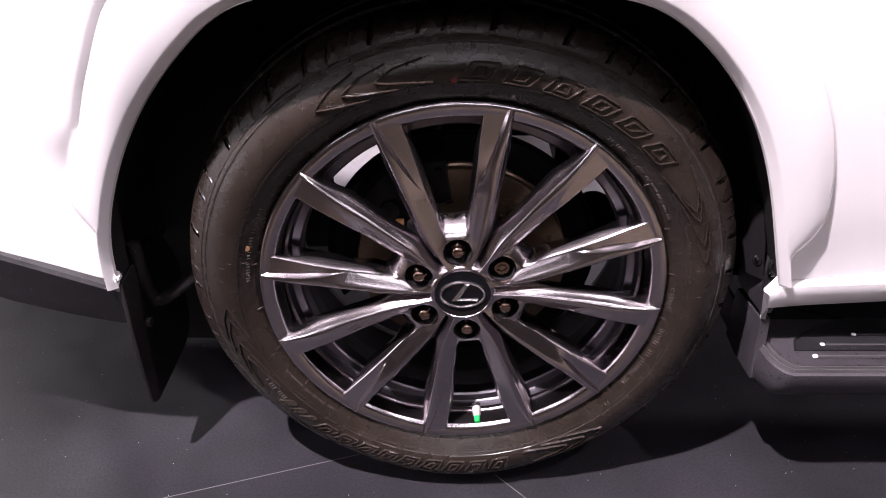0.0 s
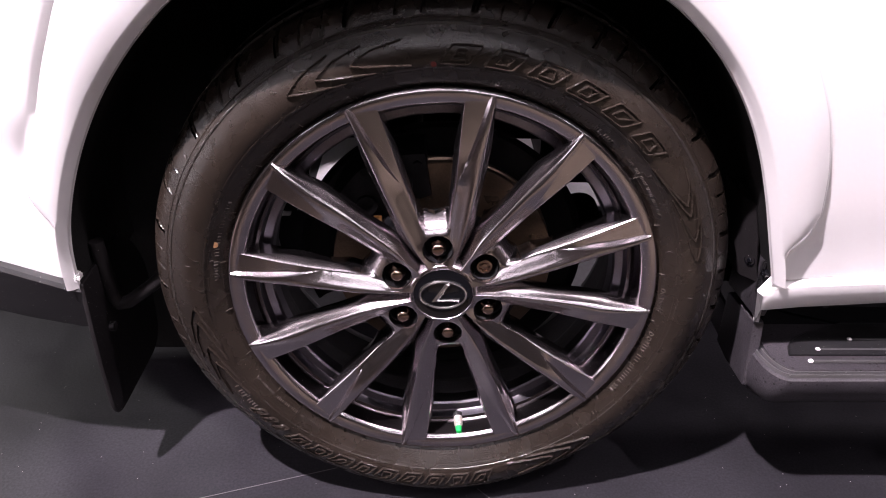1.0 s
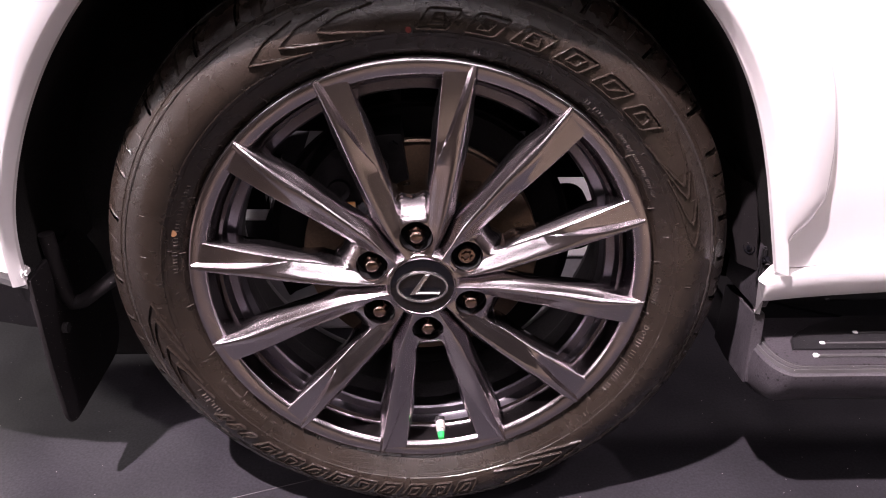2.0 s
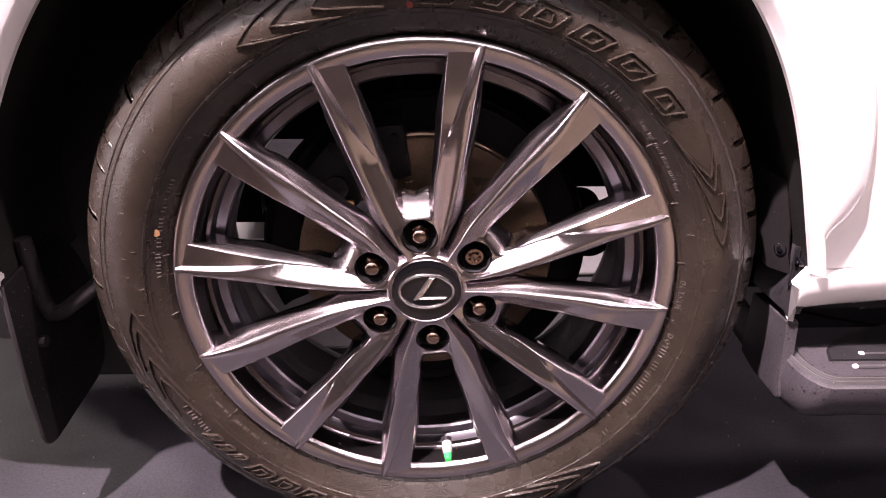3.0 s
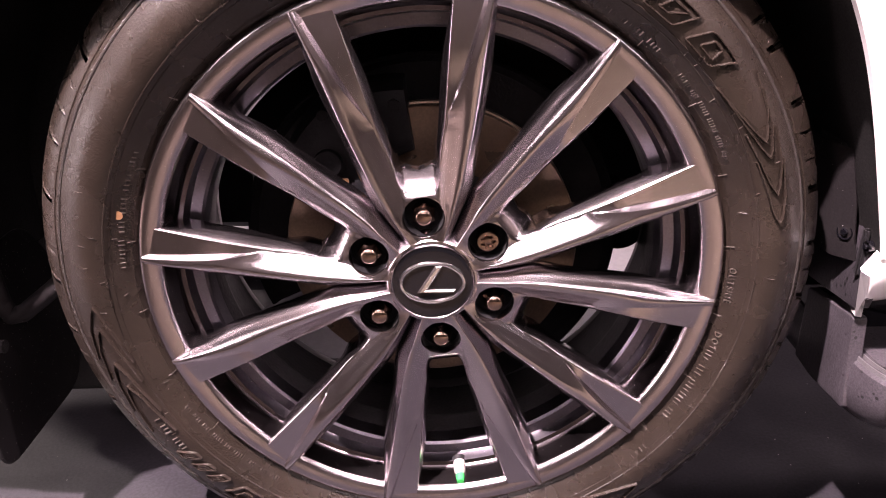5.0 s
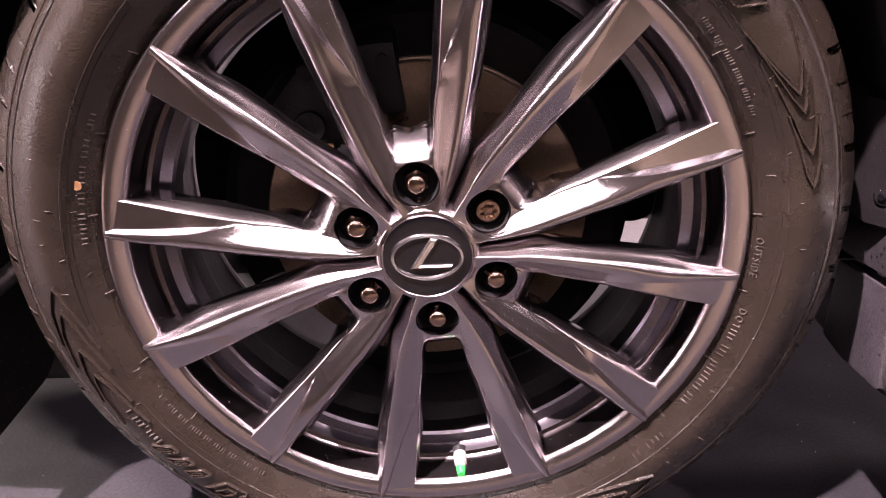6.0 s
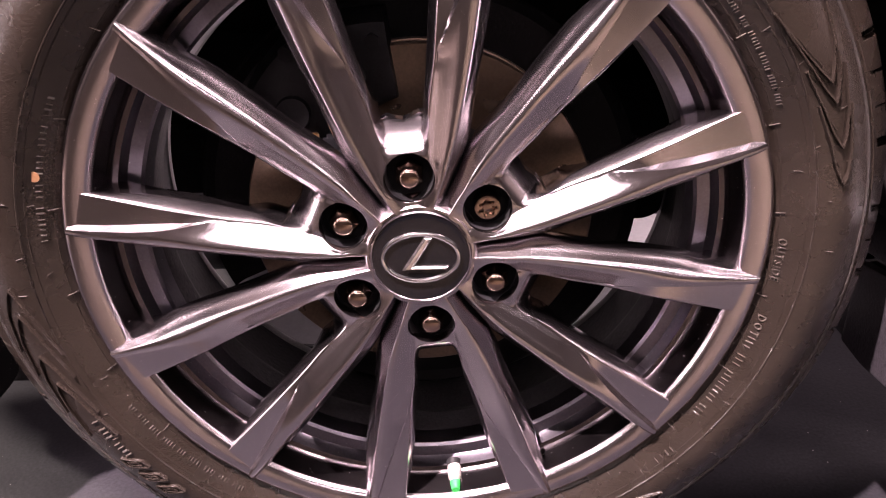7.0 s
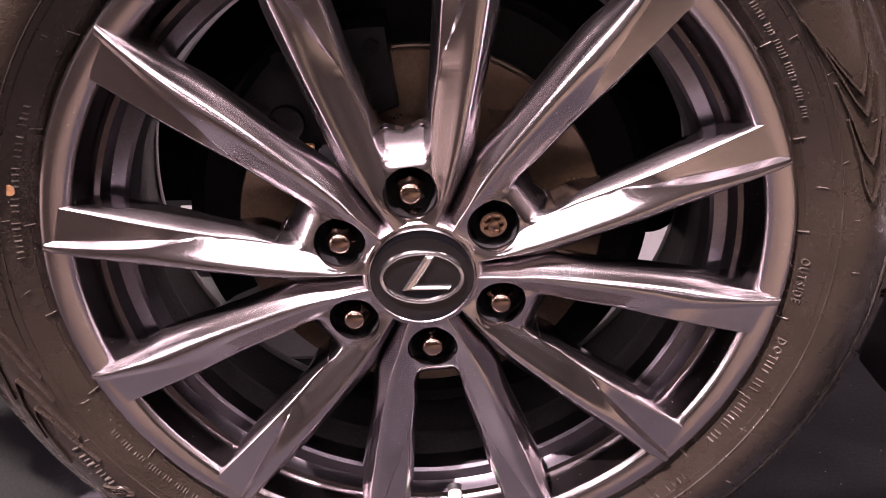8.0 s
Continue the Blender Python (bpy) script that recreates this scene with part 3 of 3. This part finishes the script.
        again(nut, c @ pose(0, 0, 0, 0, 13 * k, 0))
    else:
        nut.matrix_local = c @ pose(0, 0, 0, 0, 30, 0)
HUB_RING = [(0.0425, 0.010), (0.0427, 0.0000), (0.0436, -0.0012), (0.0455, -0.0010), (0.0475, 0.0010), (0.0500, 0.0065), (0.0530, 0.0150)]
part("hub_ring", revolve(HUB_RING, 144), CHROME, wheel)
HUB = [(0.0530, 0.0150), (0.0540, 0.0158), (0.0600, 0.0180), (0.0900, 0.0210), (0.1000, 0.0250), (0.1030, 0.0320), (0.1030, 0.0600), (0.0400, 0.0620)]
# black instead of chrome: puts the dark of the spoke gaps into the colour
part("hub", revolve(HUB, 144), CAST, wheel, "hub behind the spokes, in black that darkens the gaps")

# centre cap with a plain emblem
part("centre_cap", revolve([(0.0423, 0.004), (0.0418, -0.0010), (0.0405, -0.0022), (0.0385, -0.0020), (0.0370, -0.0016), (0.0200, -0.0026), (0.0001, -0.0030)], 96), GLOSS_BLACK, wheel, "gloss black centre cap")
part("cap_ring", revolve([(0.0427, 0.000), (0.0424, -0.0022), (0.0414, -0.0028), (0.0408, -0.0020)], 96), CHROME, wheel)


def tube(path, r, closed, flat=0.6):
    pts = [Vector(p) for p in path]
    n = len(pts)
    rows = []
    for i, p in enumerate(pts):
        t = (pts[(i + 1) % n] - pts[i - 1]) if closed else (pts[min(i + 1, n - 1)] - pts[max(i - 1, 0)])
        side = t.normalized().cross(Vector((0, 1, 0))).normalized()
        rows.append([p + side * (r * math.cos(2 * math.pi * j / 8)) + Vector((0, flat * r * math.sin(2 * math.pi * j / 8), 0)) for j in range(8)])
    if closed:
        rows.append(rows[0])
    bm, vs = grid(rows, closed=True)
    if not closed:
        bm.faces.new(vs[0])
        bm.faces.new(vs[-1])
    else:
        bmesh.ops.remove_doubles(bm, verts=bm.verts, dist=1e-6)
    return bm


part("emblem_ring", tube([(0.0320 * math.cos(a), -0.0036, 0.0218 * math.sin(a)) for a in (2 * math.pi * k / 72 for k in range(72))], 0.0017, True, 0.9), BRIGHT, wheel, "bright oval ring")
bm = bmesh.new()
foot = [(0.0030, 0.0195), (0.0105, 0.0195), (-0.0060, -0.0075), (0.0235, -0.0075), (0.0210, -0.0110), (-0.0160, -0.0110)]
lo = [bm.verts.new((x, -0.0020, z)) for x, z in foot]
mid = [bm.verts.new((x, -0.0042, z)) for x, z in foot]
hi = [bm.verts.new((x, -0.0056, z)) for x, z in ((0.0046, 0.0180), (0.0078, 0.0180), (-0.0085, -0.0088), (0.0205, -0.0088), (0.0195, -0.0098), (-0.0130, -0.0098))]
for a, b in ((lo, mid), (mid, hi)):
    for i in range(6):
        bm.faces.new((a[i], a[(i + 1) % 6], b[(i + 1) % 6], b[i]))
bm.faces.new((hi[0], hi[1], hi[2], hi[5]))
bm.faces.new((hi[2], hi[3], hi[4], hi[5]))
part("emblem_bar", bm, BRIGHT, wheel, "bright bent bar", smooth=20)

# valve
va = Vector((0.0272, 0.0390, -0.2650))
way = Vector((0.02, -0.80, -0.12)).normalized()
bm = bmesh.new()
rod(bm, va - way * 0.004, va + way * 0.002, 0.0088, 24, 0.0078)
part("valve_grommet", bm, BLACK, wheel)
bm = bmesh.new()
rod(bm, va, va + way * 0.016, 0.0072, 24, 0.0066)
rod(bm, va + way * 0.016, va + way * 0.021, 0.0050, 20)
part("valve_stem", bm, STEEL, wheel, "pale steel valve stem")
bm = bmesh.new()
rod(bm, va + way * 0.021, va + way * 0.024, 0.0052, 20)
rod(bm, va + way * 0.024, va + way * 0.031, 0.0050, 20, 0.0040)
part("valve_cap", bm, GREEN, wheel, "bright green valve cap")

# brake and axle
disc = part("brake_disc", revolve([(0.085, 0.084), (0.160, 0.084), (0.1612, 0.0855), (0.1612, 0.0935), (0.158, 0.095), (0.158, 0.101), (0.1612, 0.103), (0.1612, 0.111), (0.160, 0.112), (0.085, 0.112)], 160, True), IRON, car, "brownish steel brake disc")
disc.location = (0, 0, WZ)
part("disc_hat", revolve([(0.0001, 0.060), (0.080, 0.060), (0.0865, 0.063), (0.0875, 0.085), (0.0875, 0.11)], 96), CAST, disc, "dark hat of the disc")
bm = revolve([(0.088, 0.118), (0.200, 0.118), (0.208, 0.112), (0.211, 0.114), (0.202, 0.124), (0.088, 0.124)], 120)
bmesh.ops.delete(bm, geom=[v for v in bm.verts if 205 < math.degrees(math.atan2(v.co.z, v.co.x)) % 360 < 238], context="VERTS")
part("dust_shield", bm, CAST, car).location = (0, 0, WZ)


def caliper():
    bm = bmesh.new()
    rows = []
    for i in range(15):
        a = radians(98 + 50 * i / 14)
        w = 1 - 0.25 * abs(i - 7) / 7
        prof = [(0.108, 0.076), (0.114, 0.064), (0.140, 0.058), (0.175, 0.058), (0.196, 0.066), (0.204, 0.080), (0.204, 0.130), (0.170, 0.150), (0.12, 0.150)]
        rows.append([((0.147 + (r - 0.147) * w) * math.cos(a), y, (0.147 + (r - 0.147) * w) * math.sin(a)) for r, y in prof])
    bm, vs = grid(rows, bm, True)
    bm.faces.new(vs[0])
    bm.faces.new(vs[-1])
    ob = part("brake_caliper", bm, CAST, car, "black brake caliper")
    ob.location = (0, 0, WZ)
    for a, r in ((112, 0.152), (134, 0.152)):
        bm = bmesh.new()
        c = Vector((r * math.cos(radians(a)), 0.0, r * math.sin(radians(a))))
        rod(bm, c + Vector((0, 0.062, 0)), c + Vector((0, 0.053, 0)), 0.016, 24, 0.014)
        part("piston_cover", bm, CAST, ob)
    for a, r in ((102, 0.172), (144, 0.172), (124, 0.192)):
        bm = bmesh.new()
        c = Vector((r * math.cos(radians(a)), 0.0, r * math.sin(radians(a))))
        rod(bm, c + Vector((0, 0.070, 0)), c + Vector((0, 0.056, 0)), 0.0065, 6)
        part("caliper_bolt", bm, CAST, ob)
    bm = bmesh.new()
    box(bm, (-0.098, 0.058, 0.080), (-0.086, 0.066, 0.091), 0.001)
    part("retaining_clip", bm, BRASS, ob, "brass coloured clip")
    bm = bmesh.new()
    box(bm, (-0.082, 0.055, 0.060), (-0.066, 0.075, 0.090), 0.003)
    part("bracket", bm, BARREL, ob)
    return ob


caliper()
bm = bmesh.new()
rod(bm, (0, 0.10, WZ), (0, 1.50, WZ), 0.045, 32)
rod(bm, (0, 0.10, WZ), (0, 0.17, WZ), 0.085, 32, 0.06)
part("axle", bm, CAST, car)
bm = bmesh.new()
rod(bm, (0.238, 0.20, WZ - 0.026), (0.238, 0.30, WZ - 0.026), 0.034, 32)
box(bm, (0.25, 0.23, WZ - 0.045), (0.95, 0.27, WZ - 0.005), 0.01)
part("trailing_arm", bm, CAST, car)
bm = bmesh.new()
rod(bm, (-0.07, 0.27, WZ - 0.08), (-0.05, 0.33, WZ + 0.5), 0.032, 24)
rod(bm, (-0.07, 0.26, WZ - 0.10), (-0.07, 0.31, WZ - 0.04), 0.04, 24)
part("shock_absorber", bm, CAST, car)
part("far_tyre", revolve([(0.25, 1.55), (0.34, 1.53), (0.39, 1.55), (0.405, 1.58), (0.405, 1.75), (0.36, 1.79), (0.25, 1.77)], 96, True), RUBBER, car).location = (0, 0, WZ)

# body side with the arch
R_T = smooth_table([(-6, 0.466), (0, 0.4625), (8, 0.4464), (15, 0.440), (23, 0.4405), (30, 0.4455), (38, 0.4535), (45, 0.4615), (52.7, 0.4690), (58.3, 0.4740), (62.3, 0.4755), (66.3, 0.4725), (72.3, 0.4615), (79, 0.4530), (90, 0.4480), (100, 0.4525), (108, 0.4680), (114.2, 0.4855), (118.5, 0.4970), (122.2, 0.5035), (126, 0.5045), (132, 0.5005), (140, 0.4985), (150, 0.5007), (157, 0.504), (165, 0.510), (172, 0.517), (182, 0.519)], 1)
Y_T = smooth_table([(-6, 0.012), (0, -0.004), (15, -0.018), (30, -0.029), (45, -0.038), (68, -0.053), (90, -0.060), (120, -0.055), (135, -0.032), (150, 0.000), (160, 0.014), (172, 0.025), (182, 0.029)], 1)
Q_T = [(-6, 0.004), (2, 0.004), (6.7, 0.007), (8.7, 0.020), (11.3, 0.046), (14.9, 0.064), (22, 0.076), (30, 0.084), (90, 0.10), (135, 0.09), (142, 0.075), (152, 0.059), (162, 0.0555), (165.7, 0.054), (168.3, 0.040), (171.3, 0.014), (175, 0.006), (182, 0.004)]


def arch_point(a, q, dy):
    r = at(R_T, a)
    d = radians(min(max(a, 3), 165))
    return (r * math.cos(radians(a)) + q * math.cos(d), at(Y_T, a) + dy, WZ + r * math.sin(radians(a)) + q * math.sin(d))


ANG = np.linspace(2.0, 182, 140)
rows = []
for a in ANG:
    q = at(Q_T, a)
    body = 0.020 - at(Y_T, a) * 0.55
    f = 0.7 * soft((a - 116) / 10) * soft((162 - a) / 10)  # where the panel swells past the crease
    cols = [(0.012, 0.040), (0.005, 0.020), (0.0015, 0.006), (0.0, 0.0110), (0.0015, 0.0092), (0.0115, -0.0022), (0.0150, -0.0040), (q * 0.6 + 0.006, 0.0010), (q + 0.001, 0.0055), (q + 0.0035, 0.0075), (q + 0.0085 + 0.0055 * f, 0.0165 - 0.0165 * f), (q + 0.0110 + 0.0060 * f, 0.0175 - 0.0185 * f), (q + 0.018 + 0.004 * f, 0.0172 - 0.0180 * f), (q + 0.035, 0.0160 + body * 0.05 - 0.0150 * f), (q + 0.15, 0.015 + body * 0.4), (q + 0.45, 0.012 + body), (q + 1.2, body + 0.04), (q + 1.5, body + 0.3)]
    row = [arch_point(a, *c) for c in cols]
    rows.append([(min(max(x, -1.05), 2.58), y, min(z, 1.42)) for x, y, z in row])
part("quarter_panel", grid(rows)[0], WHITE, car, "glossy white quarter panel with flared arch", smooth=50)

# arch liner: the dark inside of the wheel house
rows = []
for a in np.linspace(-8, 186, 60):
    r = at(R_T, min(max(a, -6), 182))
    y0 = at(Y_T, min(max(a, -6), 182))
    rows.append([(k * math.cos(radians(a)), y, WZ + k * math.sin(radians(a))) for k, y in ((r + 0.006, y0 + 0.022), (r + 0.004, y0 + 0.06), (r + 0.01, 0.12), (r + 0.01, 0.30), (r - 0.02, 0.36))])
part("arch_liner", grid(rows)[0], FELT, car, "black felt arch liner")
bm = bmesh.new()
box(bm, (-1.0, 0.30, WZ + 0.13), (2.2, 0.34, WZ + 0.62), 0.01)
# unseen low block, added to hide bright floor behind the flap
box(bm, (-0.62, 0.29, WZ - 0.33), (-0.37, 0.33, WZ), 0.01)
box(bm, (-0.60, 0.27, WZ - 0.16), (-0.32, 0.33, WZ + 0.5), 0.01)
box(bm, (0.36, 0.27, WZ - 0.16), (2.2, 0.33, WZ + 0.5), 0.01)
part("inner_wheel_house", bm, FELT, car)
# black boxes, shapes made up to block the bright view under the car
for name, lo, hi in (("rear_member", (-0.95, 0.48, 0.262), (-0.26, 0.56, 0.40)), ("underbody", (-0.9, 0.50, WZ + 0.01), (2.2, 1.50, WZ + 0.45)), ("underbody_block", (-0.9, 0.95, WZ - 0.05), (2.2, 1.45, WZ + 0.05)), ("near_view_block", (0.20, 0.50, WZ - 0.085), (1.0, 0.94, WZ + 0.05)), ("far_view_block", (0.25, 0.96, WZ - 0.205), (1.0, 1.44, WZ + 0.0)), ("far_running_board", (0.40, 1.52, 0.10), (2.6, 1.90, 0.62)), ("far_valance", (-1.0, 1.62, 0.34), (-0.46, 1.90, 0.62))):
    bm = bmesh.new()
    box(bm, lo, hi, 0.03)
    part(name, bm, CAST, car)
bm = bmesh.new()
box(bm, (-1.04, 0.07, WZ + 0.64), (2.6, 1.87, WZ + 1.02), 0.08)
box(bm, (-0.90, 0.16, WZ + 1.0), (2.6, 1.78, WZ + 1.45), 0.12)
part("cabin", bm, WHITE, car)

# sill, running board and its fixings
rows = []
for x in (0.450, 0.456, 0.470, 0.52, 0.70, 1.2, 2.6):
    k = min(1, (x - 0.450) / 0.02)
    lift = 0.024 * min(1, max(0, x - 0.47) / 0.16)
    low = x + 0.014 * (1 - k)
    deep = 0.022 + (0.075 - 0.022) * k
    rows.append([(x - 0.006, 0.012 + 0.010 * k, WZ + 0.001 + 0.016 * k + lift * 0.5), (x - 0.006, 0.010 + 0.002 * k, WZ + 0.000 + 0.013 * k + lift * 0.5), (x - 0.006, 0.008 - 0.006 * k, WZ - 0.001 + 0.010 * k + lift * 0.5), (x - 0.006 * k, 0.0025, WZ - 0.004 + lift * 0.6), (low - 0.006, 0.014, WZ - 0.036 + lift * 0.7), (low - 0.006, 0.050 - 0.025 * (1 - k), WZ - 0.064 + lift * 0.9), (low, deep, WZ - 0.064 + lift), (low, deep + 0.065 * k, WZ - 0.045 + lift)])
bm, vs = grid(rows)
bm.faces.new(vs[0])
part("sill", bm, WHITE, car, "white sill under the door")
bm = bmesh.new()
box(bm, (0.47, 0.09, WZ - 0.16), (2.6, 0.24, WZ + 0.04), 0.01)
part("sill_backing", bm, GLOSS_BLACK, car)


def plan(x0, y0, y1, r, x1, cut=0.0):
    """The board's outline: its rounded end at x0, its outer edge at y0; r: the corner's reach along the end."""
    pts = [(x1, y1), (x0 + cut, y1)]
    for i in range(13):
        a = math.pi - (math.pi / 2) * i / 12
        pts.append((x0 + r * 0.55 + r * 0.55 * math.cos(a), y0 + r - r * math.sin(a)))
    pts.append((x1, y0))
    return pts


def slab(rings, cap=True):
    """Stacked outlines of (points, z), joined."""
    bm = bmesh.new()
    bm, vs = grid([[(x, y, z) for x, y in pts] for pts, z in rings], bm, True)
    if cap:
        bm.faces.new(vs[-1])
        bm.faces.new(vs[0])
    return bm


ZT = WZ - 0.117
board = part("running_board", slab([(plan(0.476, 0.004, 0.22, 0.050, 2.6), ZT - 0.076), (plan(0.470, -0.012, 0.22, 0.056, 2.6), ZT - 0.070), (plan(0.464, -0.026, 0.22, 0.060, 2.6), ZT - 0.055), (plan(0.463, -0.037, 0.22, 0.064, 2.6), ZT - 0.032), (plan(0.466, -0.042, 0.22, 0.064, 2.6), ZT - 0.012), (plan(0.4675, -0.0415, 0.22, 0.064, 2.6), ZT - 0.005), (plan(0.471, -0.037, 0.22, 0.062, 2.6), ZT - 0.002)]), PLATE, car, "speckled black plastic running board")
for off, wide, up in ((0.004, 0.004, 0.0025), (0.013, 0.003, 0.0015)):
    o, i = plan(0.4665 + off, -0.042 + off, 0.03, 0.064, 2.6), plan(0.4665 + off + wide, -0.042 + off + wide, 0.03, 0.062, 2.6)
    m1, m2 = plan(0.4665 + off + wide * 0.3, -0.042 + off + wide * 0.3, 0.03, 0.064, 2.6), plan(0.4665 + off + wide * 0.7, -0.042 + off + wide * 0.7, 0.03, 0.063, 2.6)
    rows = [[(x, y, ZT + z) for x, y in pts[1:]] for pts, z in ((o, -0.004), (m1, up), (m2, up), (i, -0.004))]
    part("edge_strip", grid(rows)[0], SATIN, board, "satin edge strip")
part("tread_plate", slab([(plan(0.486, -0.024, 0.21, 0.054, 2.6), ZT - 0.004), (plan(0.488, -0.022, 0.21, 0.052, 2.6), ZT + 0.000)]), PLATE, board)
inset = [(2.6, 0.12), (0.640, 0.098), (0.560, 0.066), (0.536, 0.050), (0.523, 0.034), (0.516, 0.010), (2.6, 0.010)]
part("tread_inset", slab([([(x, y) for x, y in inset], ZT - 0.001), ([(x + 0.003, y - 0.002 * (y > 0.02)) for x, y in inset], ZT + 0.0030)]), BLACK, board)
for x, y in ((0.5405, -0.0045), (0.5622, 0.0226), (0.6217, 0.0472)):
    bm = bmesh.new()
    box(bm, (x, y - 0.0028, ZT), (2.6, y + 0.0028, ZT + 0.0036), 0.0012)
    part("tread_rib", bm, SATIN, board)
    bm = bmesh.new()
    box(bm, (x - 0.001, y - 0.0030, ZT), (x + 0.006, y + 0.0030, ZT + 0.0050), 0.0012)
    part("rib_end", bm, RIB, board, "pale rib end")


def plate(corners, x0, x1):
    """An upright plate between x0 and x1 from (y, z, radius) corners, with a softened rim."""
    line = rounded(corners)
    my, mz = sum(q.x for q in line) / len(line), sum(q.y for q in line) / len(line)
    rows = [[(x, my + (p.x - my) * k, mz + (p.y - mz) * k) for p in line] for x, k in ((x0, 0.97), (x0 + 0.0004, 0.99), (x0 + 0.0015, 1.0), (x1, 1.0))]
    bm, vs = grid(rows, closed=True)
    bm.faces.new(vs[0])
    bm.faces.new(vs[-1])
    return bm


part("board_end", plate([(0.135, 0.320, 0.004), (0.030, 0.336, 0.004), (0.022, 0.285, 0.004), (0.012, 0.228, 0.006), (0.090, 0.219, 0.006), (0.135, 0.222, 0.004)], 0.4605, 0.476), PLATE, board, "speckled plastic end plate")
part("sill_end", plate([(0.135, 0.335, 0.004), (0.026, 0.349, 0.004), (0.014, 0.390, 0.006), (0.040, 0.440, 0.008), (0.085, 0.440, 0.015), (0.135, 0.405, 0.01)], 0.4570, 0.472), PLATE, car, "speckled plastic end of the sill")
rows = []
for z, x0, x1 in ((-0.016, 0.4560, 0.466), (-0.008, 0.4370, 0.460), (0.02, 0.432, 0.452), (0.06, 0.430, 0.446), (0.12, 0.418, 0.430)):
    rows.append([(x0, 0.14, WZ + z), (x0, 0.075, WZ + z), (x0 + 0.002, 0.065, WZ + z), (x1 - 0.002, 0.045, WZ + z), (x1, 0.046, WZ + z), (x1, 0.12, WZ + z)])
part("liner_flange", grid(rows)[0], FLAP, car, "black plastic flange of the liner")
BOLT = [(1.0, 0.0040), (1.0, -0.0005), (0.92, -0.0020), (0.80, -0.0018), (0.72, 0.0012), (0.46, 0.0012), (0.45, -0.0026), (0.34, -0.0038), (0.01, -0.0038)]
for x, y, z, r, turn in ((0.4440, 0.0540, 0.0240, 0.0092, -53), (0.4555, 0.0265, 0.0185, 0.0065, -85)):
    part("flange_bolt", revolve([(k * r, d) for k, d in BOLT], 24), GLOSS_BLACK, car, "glossy black washer bolt").matrix_local = pose(x, y, WZ + z, 0, 0, turn)
bm = bmesh.new()
box(bm, (0.4520, 0.0300, WZ - 0.018), (0.4590, 0.0375, WZ + 0.036), 0.002)
part("flange_rib", bm, BLACK, car)

# rear valance, corner piece and mud flap
rows = []
for x, top, low, y in ((-0.519, -0.020, -0.094, 0.034), (-0.535, -0.016, -0.092, 0.032), (-0.605, 0.010, -0.076, 0.032), (-0.70, 0.043, -0.050, 0.035), (-0.85, 0.10, 0.0, 0.06), (-1.1, 0.19, 0.10, 0.16), (-1.25, 0.22, 0.14, 0.5)):
    rows.append([(x, y + 0.03, WZ + top + 0.012), (x, y + 0.004, WZ + top + 0.004), (x, y, WZ + top - 0.002), (x, y + 0.004, WZ + (top + low) / 2), (x, y + 0.010, WZ + low + 0.004), (x, y + 0.016, WZ + low), (x, y + 0.10, WZ + low + 0.012)])
part("rear_valance", grid(rows)[0], BLACK, car, "black plastic lower bumper")
bm = bmesh.new()
box(bm, (-0.5255, 0.030, WZ - 0.006), (-0.5155, 0.05, WZ + 0.008), 0.004)
part("corner_cap", bm, WHITE, car)

FLAP_SHAPE = [(0.036, -0.010, 0.004), (0.030, -0.150, 0.04), (0.034, -0.268, 0.035), (0.262, -0.276, 0.06), (0.262, -0.10, 0.05), (0.20, -0.01, 0.03)]
line = rounded(FLAP_SHAPE)
mid = sum(line, Vector((0, 0))) / len(line)
rows = []
for x, k in ((-0.5225, 0.0), (-0.5225, 0.97), (-0.5215, 0.988), (-0.5190, 1.0), (-0.5170, 1.0), (-0.5150, 0.988), (-0.5145, 0.97), (-0.5145, 0.0)):
    rows.append([(x, (mid + (p - mid) * max(k, 0.02)).x, WZ + (mid + (p - mid) * max(k, 0.02)).y) for p in line])
bm, vs = grid(rows, closed=True)
bm.faces.new(vs[0])
bm.faces.new(vs[-1])
flap = part("mud_flap", bm, FLAP, car, "black rubber mud flap")
bm = bmesh.new()
bend = [(-0.512, 0.100, 0.430), (-0.509, 0.100, 0.376), (-0.506, 0.100, 0.335), (-0.499, 0.100, 0.318), (-0.484, 0.100, 0.321), (-0.443, 0.100, 0.352), (-0.36, 0.115, 0.420)]
for p, q in zip(bend, bend[1:]):
    rod(bm, p, q, 0.0105, 14)
for p in bend[1:-1]:
    bmesh.ops.create_uvsphere(bm, u_segments=14, v_segments=8, radius=0.0105, matrix=Matrix.Translation(p))
part("flap_stay", bm, FLAP, car, "bent grey stay behind the mud flap")
bm = bmesh.new()
rod(bm, (-0.5145, 0.085, 0.285), (-0.507, 0.085, 0.285), 0.008, 16)
part("flap_bolt", bm, CASTING, car)

# floor seams
for (x0, y0), (x1, y1) in (((-1.9, -0.46), (0.08, 0.14)), ((0.062, 0.015), (0.40, -0.33))):
    d = Vector((x1 - x0, y1 - y0, 0))
    s = Vector((-d.y, d.x, 0)).normalized() * 0.0006
    a, b = Vector((x0, y0, 0.0006)), Vector((x1, y1, 0.0006))
    bm = bmesh.new()
    lo = [bm.verts.new(p) for p in (a - s, b - s, b + s, a + s)]
    bm.faces.new(lo)
    for f in bmesh.ops.extrude_face_region(bm, geom=list(bm.faces))["geom"]:
        if isinstance(f, bmesh.types.BMVert):
            f.co.z -= 0.003
    part("floor_seam", bm, SEAM, floor, "thin pale floor seam", smooth=0)
